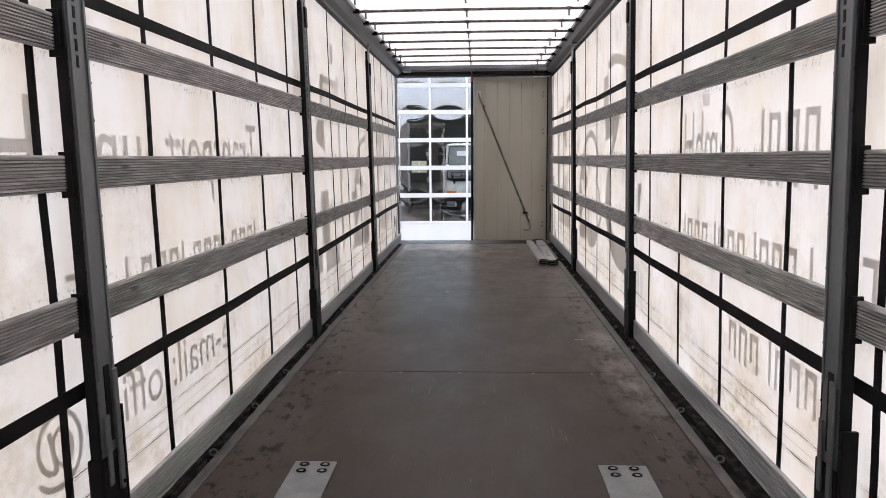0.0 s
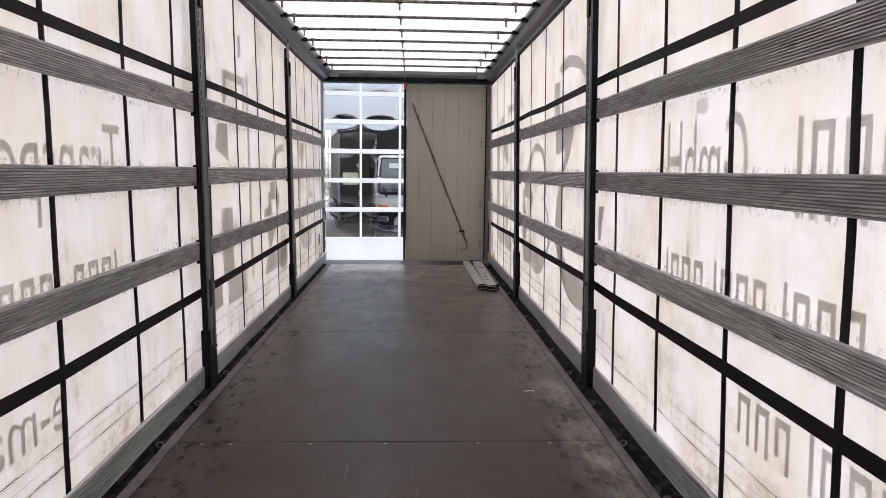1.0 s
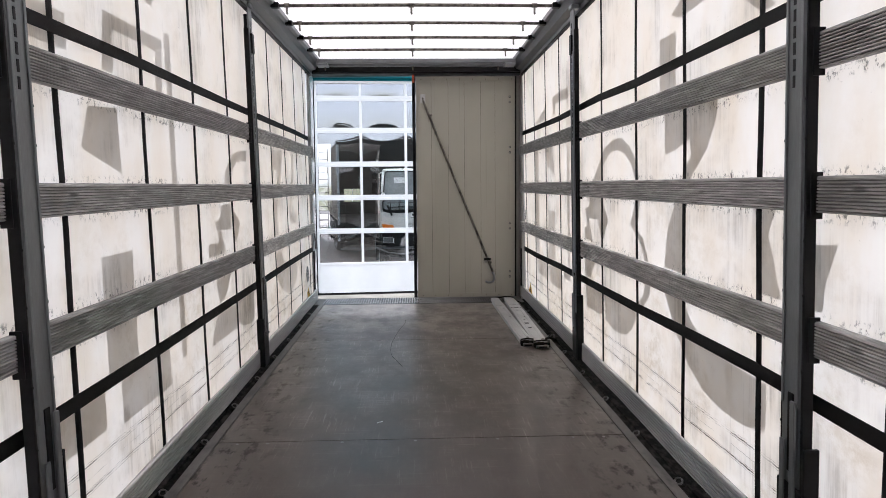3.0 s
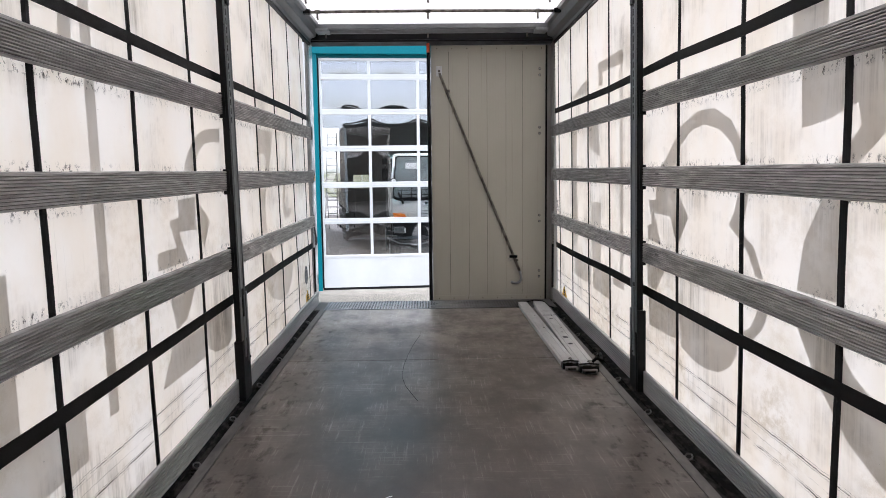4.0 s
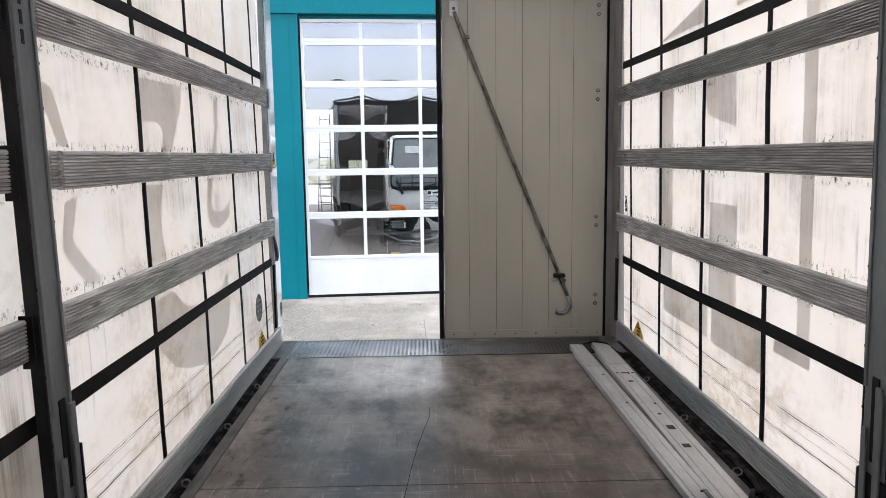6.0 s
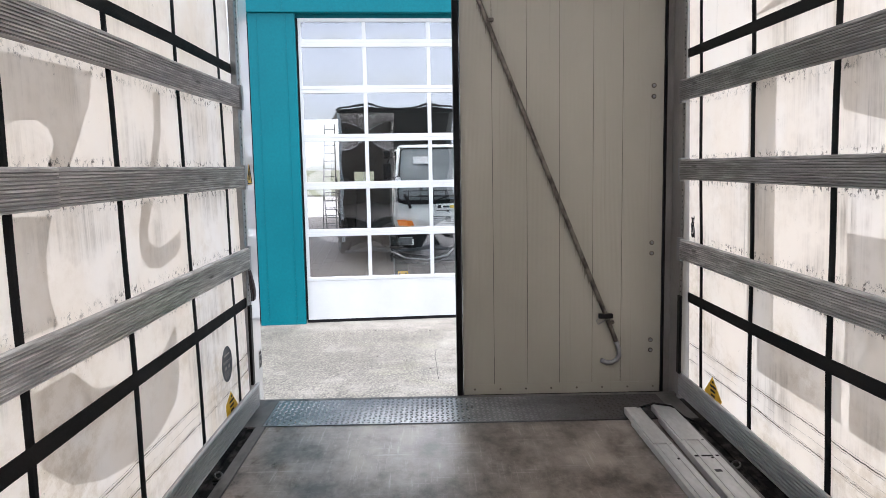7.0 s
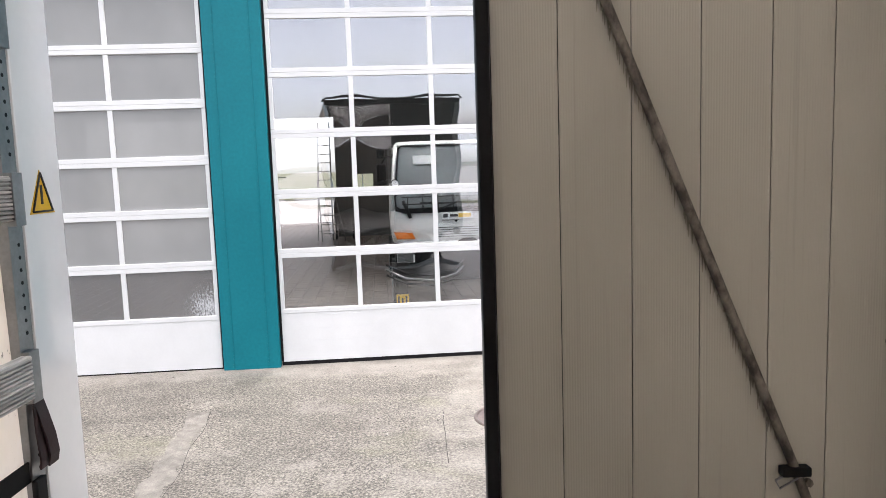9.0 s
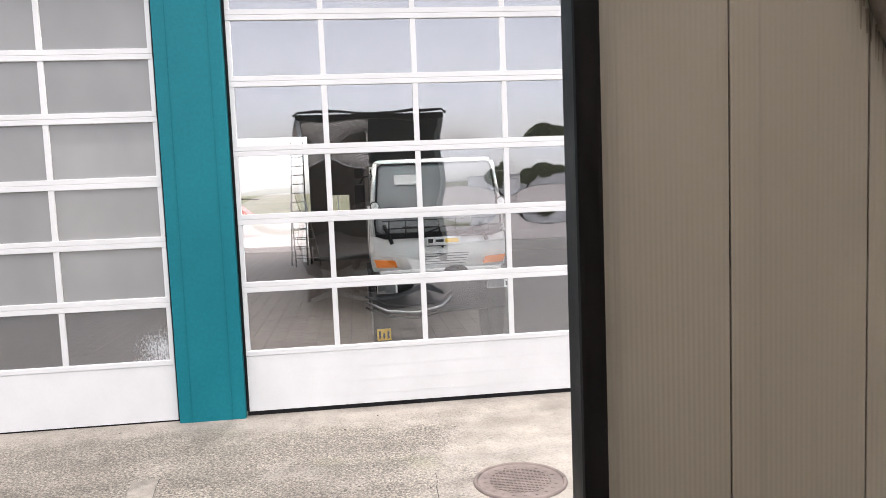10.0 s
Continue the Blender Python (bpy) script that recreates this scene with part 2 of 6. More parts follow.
def floor_material():
    m, n, l, b = material("coated plywood", 0.42)
    vec = coords(n, l)
    cloud, fine = noise_tex(n, l, vec, 1.3, 6), noise_tex(n, l, vec, 110, 4, 0.7)
    grain = noise_tex(n, l, coords(n, l, (14, 0.7, 1)), 3, 6, 0.7)
    drag = noise_tex(n, l, coords(n, l, (2.2, 1.1, 1)), 2.0, 5, 0.62)
    c = ramp(n, l, cloud, (0.3, (0.023, 0.0135, 0.0088)), (0.7, (0.046, 0.0275, 0.0180)))
    c = mix(n, l, c, ramp(n, l, grain, (0.3, 0.7), (0.7, 1.2)), 0.6, "MULTIPLY")
    c = mix(n, l, c, (0.12, 0.105, 0.09), ramp(n, l, drag, (0.56, 0.0), (0.80, 0.38)))
    # short scratches along the load bed, in clusters
    scratch = noise_tex(n, l, coords(n, l, (70, 2.6, 1)), 1.0, 4, 0.75)
    where = noise_tex(n, l, coords(n, l, (1.7, 1.2, 1)), 1.4, 3)
    s = mix(n, l, ramp(n, l, scratch, (0.60, 0.0), (0.70, 1.0)), ramp(n, l, where, (0.50, 0.0), (0.60, 0.75)), 1.0, "MULTIPLY")
    c = mix(n, l, c, (0.20, 0.18, 0.16), s)
    cross = noise_tex(n, l, coords(n, l, (1.6, 60, 1)), 1.0, 4, 0.7)
    s2 = mix(n, l, ramp(n, l, cross, (0.62, 0.0), (0.72, 0.8)), ramp(n, l, where, (0.36, 0.8), (0.46, 0.0)), 1.0, "MULTIPLY")
    c = mix(n, l, c, (0.15, 0.13, 0.115), s2)
    spots = noise_tex(n, l, coords(n, l, (6, 5, 1)), 2.0, 4)
    c = mix(n, l, c, (0.010, 0.008, 0.007), ramp(n, l, spots, (0.60, 0.0), (0.82, 0.35)))
    # dark grease marks along both edges and pale dust on one side
    sep = n.new("ShaderNodeSeparateXYZ")
    l.new(vec, sep.inputs[0])
    away = n.new("ShaderNodeMath")
    away.operation = "ABSOLUTE"
    l.new(sep.outputs["X"], away.inputs[0])
    blots = noise_tex(n, l, coords(n, l, (9, 4, 1)), 1.6, 5, 0.65)
    g = mix(n, l, ramp(n, l, blots, (0.52, 0.0), (0.62, 0.9)), ramp(n, l, away.outputs[0], (0.66, 0.0), (0.90, 1.0)), 1.0, "MULTIPLY")
    c = mix(n, l, c, (0.007, 0.006, 0.005), g)
    dusty = noise_tex(n, l, coords(n, l, (3.5, 1.6, 1)), 1.5, 6, 0.7)
    edge_x = ramp(n, l, sep.outputs["X"], (0.80, 0.0), (0.92, 1.0))
    along = n.new("ShaderNodeMath")
    along.operation = "MULTIPLY"
    along.inputs[1].default_value = 0.1
    l.new(sep.outputs["Y"], along.inputs[0])
    edge_y = ramp(n, l, along.outputs[0], (0.33, 0.0), (0.39, 1.0), (0.50, 1.0), (0.58, 0.0))
    d = mix(n, l, mix(n, l, edge_x, edge_y, 1.0, "MULTIPLY"), ramp(n, l, dusty, (0.42, 0.0), (0.60, 0.8)), 1.0, "MULTIPLY")
    c = mix(n, l, c, (0.28, 0.26, 0.235), d)
    c = mix(n, l, c, ramp(n, l, fine, (0.3, 0.6), (0.7, 1.15)), 0.5, "MULTIPLY")
    # towards the rear the coating is worn grey, smeared across and scratched
    rear = ramp(n, l, along.outputs[0], (0.56, 0.0), (0.94, 1.0))
    smear = noise_tex(n, l, coords(n, l, (2.1, 1.3, 1)), 1.9, 9, 0.70)
    scuffed = mix(n, l, rear, ramp(n, l, smear, (0.38, 0.06), (0.50, 0.42), (0.63, 1.0)), 1.0, "MULTIPLY")
    c = mix(n, l, c, (0.160, 0.132, 0.115), scuffed)
    sill_wear = ramp(n, l, along.outputs[0], (0.94, 0.0), (1.04, 1.0))
    c = mix(n, l, c, (0.28, 0.24, 0.205), mix(n, l, sill_wear, ramp(n, l, mix(n, l, smear, drag, 0.35), (0.42, 0.0), (0.60, 0.85)), 1.0, "MULTIPLY"))
    marks = mix(n, l, ramp(n, l, scratch, (0.56, 0.0), (0.64, 1.0)), ramp(n, l, cross, (0.57, 0.0), (0.65, 1.0)), 1.0, "LIGHTEN")
    c = mix(n, l, c, (0.34, 0.31, 0.285), mix(n, l, mix(n, l, marks, rear, 1.0, "MULTIPLY"), ramp(n, l, smear, (0.44, 0.0), (0.60, 0.85)), 1.0, "MULTIPLY"))
    l.new(mix(n, l, ramp(n, l, along.outputs[0], (0.42, 0.29), (0.72, 0.90)), (0.03, 0.03, 0.03), g), b.inputs["Specular IOR Level"])
    l.new(c, b.inputs["Base Color"])
    gloss = mix(n, l, ramp(n, l, mix(n, l, drag, cloud, 0.5), (0.36, 0.34), (0.62, 0.50)), ramp(n, l, mix(n, l, drag, cloud, 0.5), (0.36, 0.31), (0.62, 0.40)), ramp(n, l, along.outputs[0], (0.40, 0.0), (0.75, 1.0)))
    l.new(gloss, b.inputs["Roughness"])
    bump(n, l, mix(n, l, mix(n, l, grain, fine, 0.4), scratch, 0.3), 0.3, 0.0015, b)
    return m


PLY = floor_material()
EDGE = varied("dirty edge steel", (0.022, 0.020, 0.018), (0.16, 0.15, 0.14), 0.45, 0.25, 7, 70, (1.6, 0.6, 1), low=0.34, high=0.56)
GRIME = varied("gritty black grime", (0.004, 0.0036, 0.0033), (0.055, 0.050, 0.046), 0.95, 0, 16, 140, (1.4, 0.7, 1), 0.5, 0.46, 0.68)
DIRT = varied("black dirt", (0.006, 0.0055, 0.005), (0.026, 0.024, 0.022), 0.9, 0, 9, 120)
STEEL = varied("painted post steel", (0.130, 0.138, 0.142), (0.235, 0.248, 0.253), 0.42, 0.35, 3, 80, (1, 1, 0.3))
BLACK = varied("black rubber", (0.006, 0.006, 0.007), (0.016, 0.016, 0.017), 0.5, 0, 6, 90)
STRAP = varied("black webbing", (0.010, 0.010, 0.011), (0.022, 0.021, 0.021), 0.75, 0, 12, 300, bumps=0.3)
GALV = varied("galvanised steel", (0.20, 0.205, 0.21), (0.38, 0.385, 0.39), 0.42, 0.8, 8, 90)


def tread_material(name, dark, light, rough):
    """Bare plate, bright by the open half, with grime and leaf reflection painted by the hinges."""
    m, n, l, b = material(name, rough, 0.9)
    vec = coords(n, l)
    sep = n.new("ShaderNodeSeparateXYZ")
    l.new(vec, sep.inputs[0])
    c = ramp(n, l, noise_tex(n, l, vec, 5, 5), (0.3, dark), (0.7, light))
    c = mix(n, l, c, ramp(n, l, noise_tex(n, l, vec, 60, 3), (0.25, 0.55), (0.7, 1.0)), 0.35, "MULTIPLY")
    smudge = noise_tex(n, l, coords(n, l, (1.4, 2.2, 1)), 2.4, 6, 0.65)
    reach = n.new("ShaderNodeMath")
    reach.operation = "MULTIPLY_ADD"
    reach.inputs[1].default_value = 0.55
    l.new(smudge, reach.inputs[0])
    l.new(sep.outputs["X"], reach.inputs[2])
    # grime, plus the closed leaf's dark reflection painted in towards the hinges
    grime = mix(n, l, ramp(n, l, reach.outputs[0], (0.22, 0.0), (0.55, 0.50), (0.98, 0.95)), ramp(n, l, smudge, (0.60, 0.0), (0.74, 0.7)), 1.0, "LIGHTEN")
    c = mix(n, l, c, (0.035, 0.031, 0.028), grime)
    l.new(c, b.inputs["Base Color"])
    l.new(ramp(n, l, grime, (0.0, 0.9), (1.0, 0.1)), b.inputs["Metallic"])
    l.new(ramp(n, l, grime, (0.0, rough), (1.0, 0.6)), b.inputs["Roughness"])
    bump(n, l, noise_tex(n, l, vec, 60, 3), 0.15, 0.002, b)
    return m


TREAD = tread_material("worn tread plate", (0.20, 0.21, 0.22), (0.38, 0.39, 0.405), 0.30)
TREADTOP = tread_material("bright worn lozenges", (0.42, 0.425, 0.43), (0.66, 0.665, 0.67), 0.26)
ALU = varied("scuffed aluminium", (0.42, 0.42, 0.415), (0.74, 0.74, 0.735), 0.42, 0.45, 6, 80, (1, 0.3, 1))
ROD = varied("rusty dark steel", (0.06, 0.05, 0.042), (0.24, 0.215, 0.18), 0.6, 0.3, 26, 150, (1, 1, 0.6), 0.4, 0.38, 0.62)
RAIL = varied("grey aluminium rail", (0.13, 0.135, 0.14), (0.24, 0.245, 0.25), 0.45, 0.6, 3, 60, (1, 0.2, 1))
WHITE = varied("white lacquer", (0.80, 0.81, 0.82), (0.87, 0.88, 0.89), 0.4, 0, 1.5, 40, bumps=0.02, grain=0.06)
POSTGREY = varied("worn grey-brown post", (0.20, 0.19, 0.175), (0.33, 0.315, 0.29), 0.5, 0.1, 5, 70, (1, 1, 0.3))
POSTWHITE = varied("glossy white post lacquer", (0.84, 0.85, 0.86), (0.90, 0.91, 0.92), 0.14, 0, 1.5, 40, bumps=0.02, spread=0.04, grain=0.05)
POSTWHITE.node_tree.nodes["Principled BSDF"].inputs["Coat Weight"].default_value = 1.0
POSTWHITE.node_tree.nodes["Principled BSDF"].inputs["IOR"].default_value = 1.7
DOORWHITE = varied("white door panel", (0.56, 0.572, 0.566), (0.63, 0.642, 0.636), 0.45, 0, 1.5, 40, bumps=0.02, grain=0.06)
TEAL = varied("teal sheet metal", (0.001, 0.135, 0.170), (0.003, 0.168, 0.203), 0.42, 0.0, 0.8, 30, bumps=0.04, spread=0.05)
for m in (BLACK, STRAP, DIRT, GRIME):
    m.node_tree.nodes["Principled BSDF"].inputs["Specular IOR Level"].default_value = 0.12
TEAL.node_tree.nodes["Principled BSDF"].inputs["Specular IOR Level"].default_value = 0.15
YELLOW = varied("yellow sticker", (0.74, 0.43, 0.012), (0.86, 0.55, 0.025), 0.5, 0, 12, 60, bumps=0)
INK = varied("dark print", (0.012, 0.012, 0.015), (0.03, 0.03, 0.035), 0.6, 0, 10, 60, bumps=0)
NAVY = varied("navy sticker", (0.018, 0.022, 0.035), (0.035, 0.04, 0.055), 0.5, 0, 10, 60, bumps=0)
ORANGE = varied("orange lens", (0.70, 0.16, 0.02), (0.85, 0.24, 0.03), 0.2, 0, 6, 60, bumps=0)
RED = varied("orange-red paint", (0.55, 0.07, 0.03), (0.70, 0.10, 0.04), 0.25, 0, 6, 60, bumps=0)
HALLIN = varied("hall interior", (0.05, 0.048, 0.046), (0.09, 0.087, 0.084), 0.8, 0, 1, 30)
SCREEN = varied("grey windscreen", (0.10, 0.107, 0.113), (0.17, 0.178, 0.185), 0.12, 0, 2, 30, bumps=0)
HALL = varied("hall plaster", (0.40, 0.40, 0.41), (0.52, 0.52, 0.53), 0.8, 0, 1, 30)
TYRE = varied("tyre rubber", (0.012, 0.012, 0.012), (0.03, 0.03, 0.03), 0.85, 0, 8, 60)
GRAVEL = varied("pale sandy yard", (0.42, 0.37, 0.33), (0.60, 0.55, 0.50), 0.9, 0, 0.12, 3)
# glow for the unseen lamps added in front of the truck cab
FILLTUBE, *_, tlb = material("added fill lamp tube")
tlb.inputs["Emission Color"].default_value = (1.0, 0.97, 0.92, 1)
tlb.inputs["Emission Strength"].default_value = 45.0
GREEN = varied("far foliage", (0.075, 0.10, 0.045), (0.16, 0.19, 0.085), 0.8, 0, 0.6, 6)


def leaf_material():
    m, n, l, b = material("grey beige door panel", 0.38)
    cloud = noise_tex(n, l, coords(n, l, (1, 1, 0.5)), 1.6, 5)
    rib = n.new("ShaderNodeTexWave")
    rib.inputs["Scale"].default_value, rib.inputs["Distortion"].default_value = 42.0, 0.4
    l.new(coords(n, l), rib.inputs["Vector"])
    c = ramp(n, l, cloud, (0.3, (0.362, 0.343, 0.284)), (0.7, (0.428, 0.406, 0.338)))
    wet = noise_tex(n, l, coords(n, l, (30, 1, 0.5)), 1.0, 5, 0.7)
    c = mix(n, l, c, (0.22, 0.20, 0.17), ramp(n, l, wet, (0.58, 0.0), (0.78, 0.5)))
    l.new(c, b.inputs["Base Color"])
    bump(n, l, mix(n, l, rib.outputs["Fac"], noise_tex(n, l, coords(n, l), 60, 2), 0.35), 0.22, 0.002, b)
    return m


LEAF = leaf_material()


def concrete_material():
    m, n, l, b = material("exposed concrete", 0.58)
    vec = coords(n, l)
    big, mid, grit = noise_tex(n, l, vec, 0.55, 6), noise_tex(n, l, vec, 3.2, 6), noise_tex(n, l, vec, 50, 5, 0.82)
    peb = n.new("ShaderNodeTexVoronoi")
    peb.inputs["Scale"].default_value = 48.0
    l.new(vec, peb.inputs["Vector"])
    # bare aggregate in the middle of the yard, closed cement skin towards the hall and on one side
    sep = n.new("ShaderNodeSeparateXYZ")
    l.new(vec, sep.inputs[0])
    patch = noise_tex(n, l, vec, 1.5, 8, 0.66)
    zones = []
    for axis, gain, shift, lo, hi in (("X", 0.1, 0.5 - 0.14, 0.46, 0.55), ("Y", 0.1, -1.0 - 0.14, 0.73, 0.82)):
        scaled, bent = n.new("ShaderNodeMath"), n.new("ShaderNodeMath")
        scaled.operation = bent.operation = "MULTIPLY_ADD"
        scaled.inputs[1].default_value, scaled.inputs[2].default_value = gain, shift
        l.new(sep.outputs[axis], scaled.inputs[0])
        bent.inputs[1].default_value = 0.28
        l.new(patch, bent.inputs[0])
        l.new(scaled.outputs[0], bent.inputs[2])
        zones.append(ramp(n, l, bent.outputs[0], (lo, 0.0), (hi, 0.9)))
    rough_zone = mix(n, l, mix(n, l, zones[0], zones[1], 1.0, "LIGHTEN"), ramp(n, l, mix(n, l, patch, grit, 0.2), (0.53, 0.0), (0.66, 0.8)), 1.0, "LIGHTEN")
    stones = ramp(n, l, grit, (0.41, (0.050, 0.045, 0.038)), (0.50, (0.19, 0.172, 0.141)), (0.60, (0.41, 0.374, 0.31)))
    stones = mix(n, l, stones, ramp(n, l, peb.outputs["Distance"], (0.1, 1.15), (0.6, 0.55)), 0.6, "MULTIPLY")
    paste = mix(n, l, ramp(n, l, mid, (0.3, (0.265, 0.242, 0.206)), (0.7, (0.38, 0.348, 0.30))), ramp(n, l, grit, (0.38, 0.45), (0.48, 1.0)), 0.6, "MULTIPLY")
    c = mix(n, l, stones, paste, rough_zone)
    damp = noise_tex(n, l, coords(n, l, (1.2, 1, 1)), 1.1, 7, 0.65)
    c = mix(n, l, c, (0.72, 0.71, 0.70), ramp(n, l, damp, (0.34, 1.0), (0.52, 0.0)), "MULTIPLY")
    moss = noise_tex(n, l, coords(n, l, (1, 1.5, 1)), 0.9, 4)
    c = mix(n, l, c, (0.25, 0.25, 0.14), ramp(n, l, moss, (0.58, 0.0), (0.72, 0.28)))
    l.new(c, b.inputs["Base Color"])
    bump(n, l, mix(n, l, grit, peb.outputs["Distance"], 0.5), 0.4, 0.005, b)
    return m


CONCRETE = concrete_material()
FIELD = varied("far field", (0.10, 0.13, 0.05), (0.28, 0.24, 0.16), 0.9, 0, 0.02, 0.6, bumps=0)
PAVER = varied("brick paver", (0.12, 0.095, 0.08), (0.24, 0.195, 0.165), 0.85, 0, 6, 80)


def glass_material(name, reflect, tint, rough=0.0, frost=0.0, dew=False):
    m = bpy.data.materials.new(name)
    m.use_nodes = True
    n, l = m.node_tree.nodes, m.node_tree.links
    n.remove(n["Principled BSDF"])
    clear, gloss, both = n.new("ShaderNodeBsdfTransparent"), n.new("ShaderNodeBsdfGlossy"), n.new("ShaderNodeMixShader")
    clear.inputs["Color"].default_value = (*tint, 1)
    gloss.inputs["Roughness"].default_value = rough
    gloss.inputs["Color"].default_value = (0.92, 0.94, 1.0, 1)
    both.inputs[0].default_value = reflect
    l.new(clear.outputs[0], both.inputs[1])
    l.new(gloss.outputs[0], both.inputs[2])
    last = both
    if frost:
        milk, blend = n.new("ShaderNodeBsdfDiffuse"), n.new("ShaderNodeMixShader")
        cloud = noise_tex(n, l, coords(n, l, (1.2, 1, 0.8)), 0.9, 3)
        l.new(ramp(n, l, cloud, (0.30, (0.245, 0.252, 0.248)), (0.70, (0.305, 0.312, 0.306))), milk.inputs["Color"])
        blend.inputs[0].default_value = frost
        l.new(both.outputs[0], blend.inputs[1])
        l.new(milk.outputs[0], blend.inputs[2])
        last = blend
    if dew:
        # drops run together in the lower corner beside the frame
        drops = noise_tex(n, l, coords(n, l, (1, 1, 0.5)), 60, 3, 0.7)
        corner = n.new("ShaderNodeTexGradient")
        corner.gradient_type = "SPHERICAL"
        place = n.new("ShaderNodeMapping")
        place.inputs["Scale"].default_value = (2.1, 1, 2.6)
        place.inputs["Location"].default_value = (1.80 * 2.1, 0, 0.20 * 2.6)
        l.new(coords(n, l), place.inputs["Vector"])
        l.new(place.outputs[0], corner.inputs["Vector"])
        wet = n.new("ShaderNodeMath")
        wet.operation = "MULTIPLY_ADD"
        wet.inputs[1].default_value = 0.45
        l.new(corner.outputs["Fac"], wet.inputs[0])
        l.new(drops, wet.inputs[2])
        white, cover = n.new("ShaderNodeBsdfDiffuse"), n.new("ShaderNodeMixShader")
        white.inputs["Color"].default_value = (0.52, 0.54, 0.55, 1)
        l.new(ramp(n, l, wet.outputs[0], (0.74, 0.0), (0.98, 0.75)), cover.inputs[0])
        l.new(last.outputs[0], cover.inputs[1])
        l.new(white.outputs[0], cover.inputs[2])
        last = cover
    l.new(last.outputs[0], n["Material Output"].inputs["Surface"])
    return m


GLASS = glass_material("door glass", 0.165, (0.90, 0.92, 0.92))
FROST = glass_material("frosted pane", 0.10, (0.7, 0.7, 0.7), 0.25, 0.75)
DAMP = glass_material("damp clear pane", 0.12, (0.6, 0.6, 0.6), 0.12, 0.22, True)
WINDSCREEN = glass_material("windscreen glass", 0.07, (0.25, 0.27, 0.27))

# ---- building blocks ----


def part(name, bm, mat, parent=None, label=""):
    me = bpy.data.meshes.new(name)
    bm.to_mesh(me)
    bm.free()
    me.materials.append(mat)
    ob = new(name, me)
    ob.parent = parent
    if label:
        tagged(ob, label)
    return ob


def root(name, m=None, label="", category="", group="", kind=""):
    ob = new(name)
    ob.empty_display_size = 0.1
    if m is not None:
        ob.matrix_basis = m
    return tagged(ob, label, category, group, kind)


def box(x0, x1, y0, y1, z0, z1, bevel=0.0, bm=None):
    own = bm or bmesh.new()
    made = bmesh.ops.create_cube(own, size=1.0)["verts"]
    for v in made:
        v.co = Vector(((x0 + x1) / 2 + v.co.x * (x1 - x0), (y0 + y1) / 2 + v.co.y * (y1 - y0), (z0 + z1) / 2 + v.co.z * (z1 - z0)))
    if bevel:
        edges = list({e for v in made for e in v.link_edges})
        bmesh.ops.bevel(own, geom=edges, offset=bevel, segments=2, affect="EDGES", profile=0.6)
    return own


def tube(points, r, bm=None, seg=10):
    """A round bar along a line of points."""
    own = bm or bmesh.new()
    pts = [Vector(p) for p in points]
    rings = []
    for i, p in enumerate(pts):
        d = (pts[min(i + 1, len(pts) - 1)] - pts[max(i - 1, 0)]).normalized()
        a = d.orthogonal().normalized() if not rings else (last_a - d * last_a.dot(d)).normalized()
        last_a = a
        b = d.cross(a)
        rings.append([own.verts.new(p + r * (math.cos(k * math.tau / seg) * a + math.sin(k * math.tau / seg) * b)) for k in range(seg)])
    for s, t in zip(rings, rings[1:]):
        for k in range(seg):
            f = own.faces.new((s[k], s[(k + 1) % seg], t[(k + 1) % seg], t[k]))
            f.smooth = True
    own.faces.new(rings[0][::-1])
    own.faces.new(rings[-1])
    bmesh.ops.recalc_face_normals(own, faces=own.faces)
    return own


def prism(profile, y0, y1, bm=None, steps=1):
    """A profile in x and z drawn out along y."""
    own = bm or bmesh.new()
    rings = []
    for s in range(steps + 1):
        y = y0 + (y1 - y0) * s / steps
        rings.append([own.verts.new((x, y, z)) for x, z in profile])
    k = len(profile)
    for a, b in zip(rings, rings[1:]):
        for i in range(k):
            own.faces.new((a[i], a[(i + 1) % k], b[(i + 1) % k], b[i]))
    own.faces.new(rings[0][::-1])
    own.faces.new(rings[-1])
    bmesh.ops.recalc_face_normals(own, faces=own.faces)
    return own


def disc(c, r, axis, h, bm=None, seg=16):
    c, axis = Vector(c), Vector(axis).normalized()
    return tube([c, c + axis * h], r, bm, seg)


SIDES = ((1, 0), (-1, 180))
LEAN = 0.018  # the whole body leans a little to one side, per metre of height
REAR = 11.755
FLOOR_START = -1.9
POSTS_R = (-1.05, 2.13, 5.29, 8.50)
POSTS_L = (-1.05, 2.15, 5.27, 8.44)
SLAT_Z = ((1.665, 1.775), (1.236, 1.347), (0.790, 0.902))
BAYS = ((-0.96, 2.085), (2.235, 5.215), (5.37, 8.395), (8.59, 11.45))
STRAPS_R = (-0.95, -0.2, 0.52, 1.25, 2.00, 2.68, 3.415, 4.16, 4.92, 5.67, 6.435, 7.175, 7.95, 9.385, 10.07, 10.74, 11.36)
STRAPS_L = (-0.95, -0.2, 0.52, 1.25, 2.015, 2.78, 3.53, 4.28, 4.98, 5.63, 6.45, 7.205, 7.955, 9.36, 10.02, 10.69, 11.31)
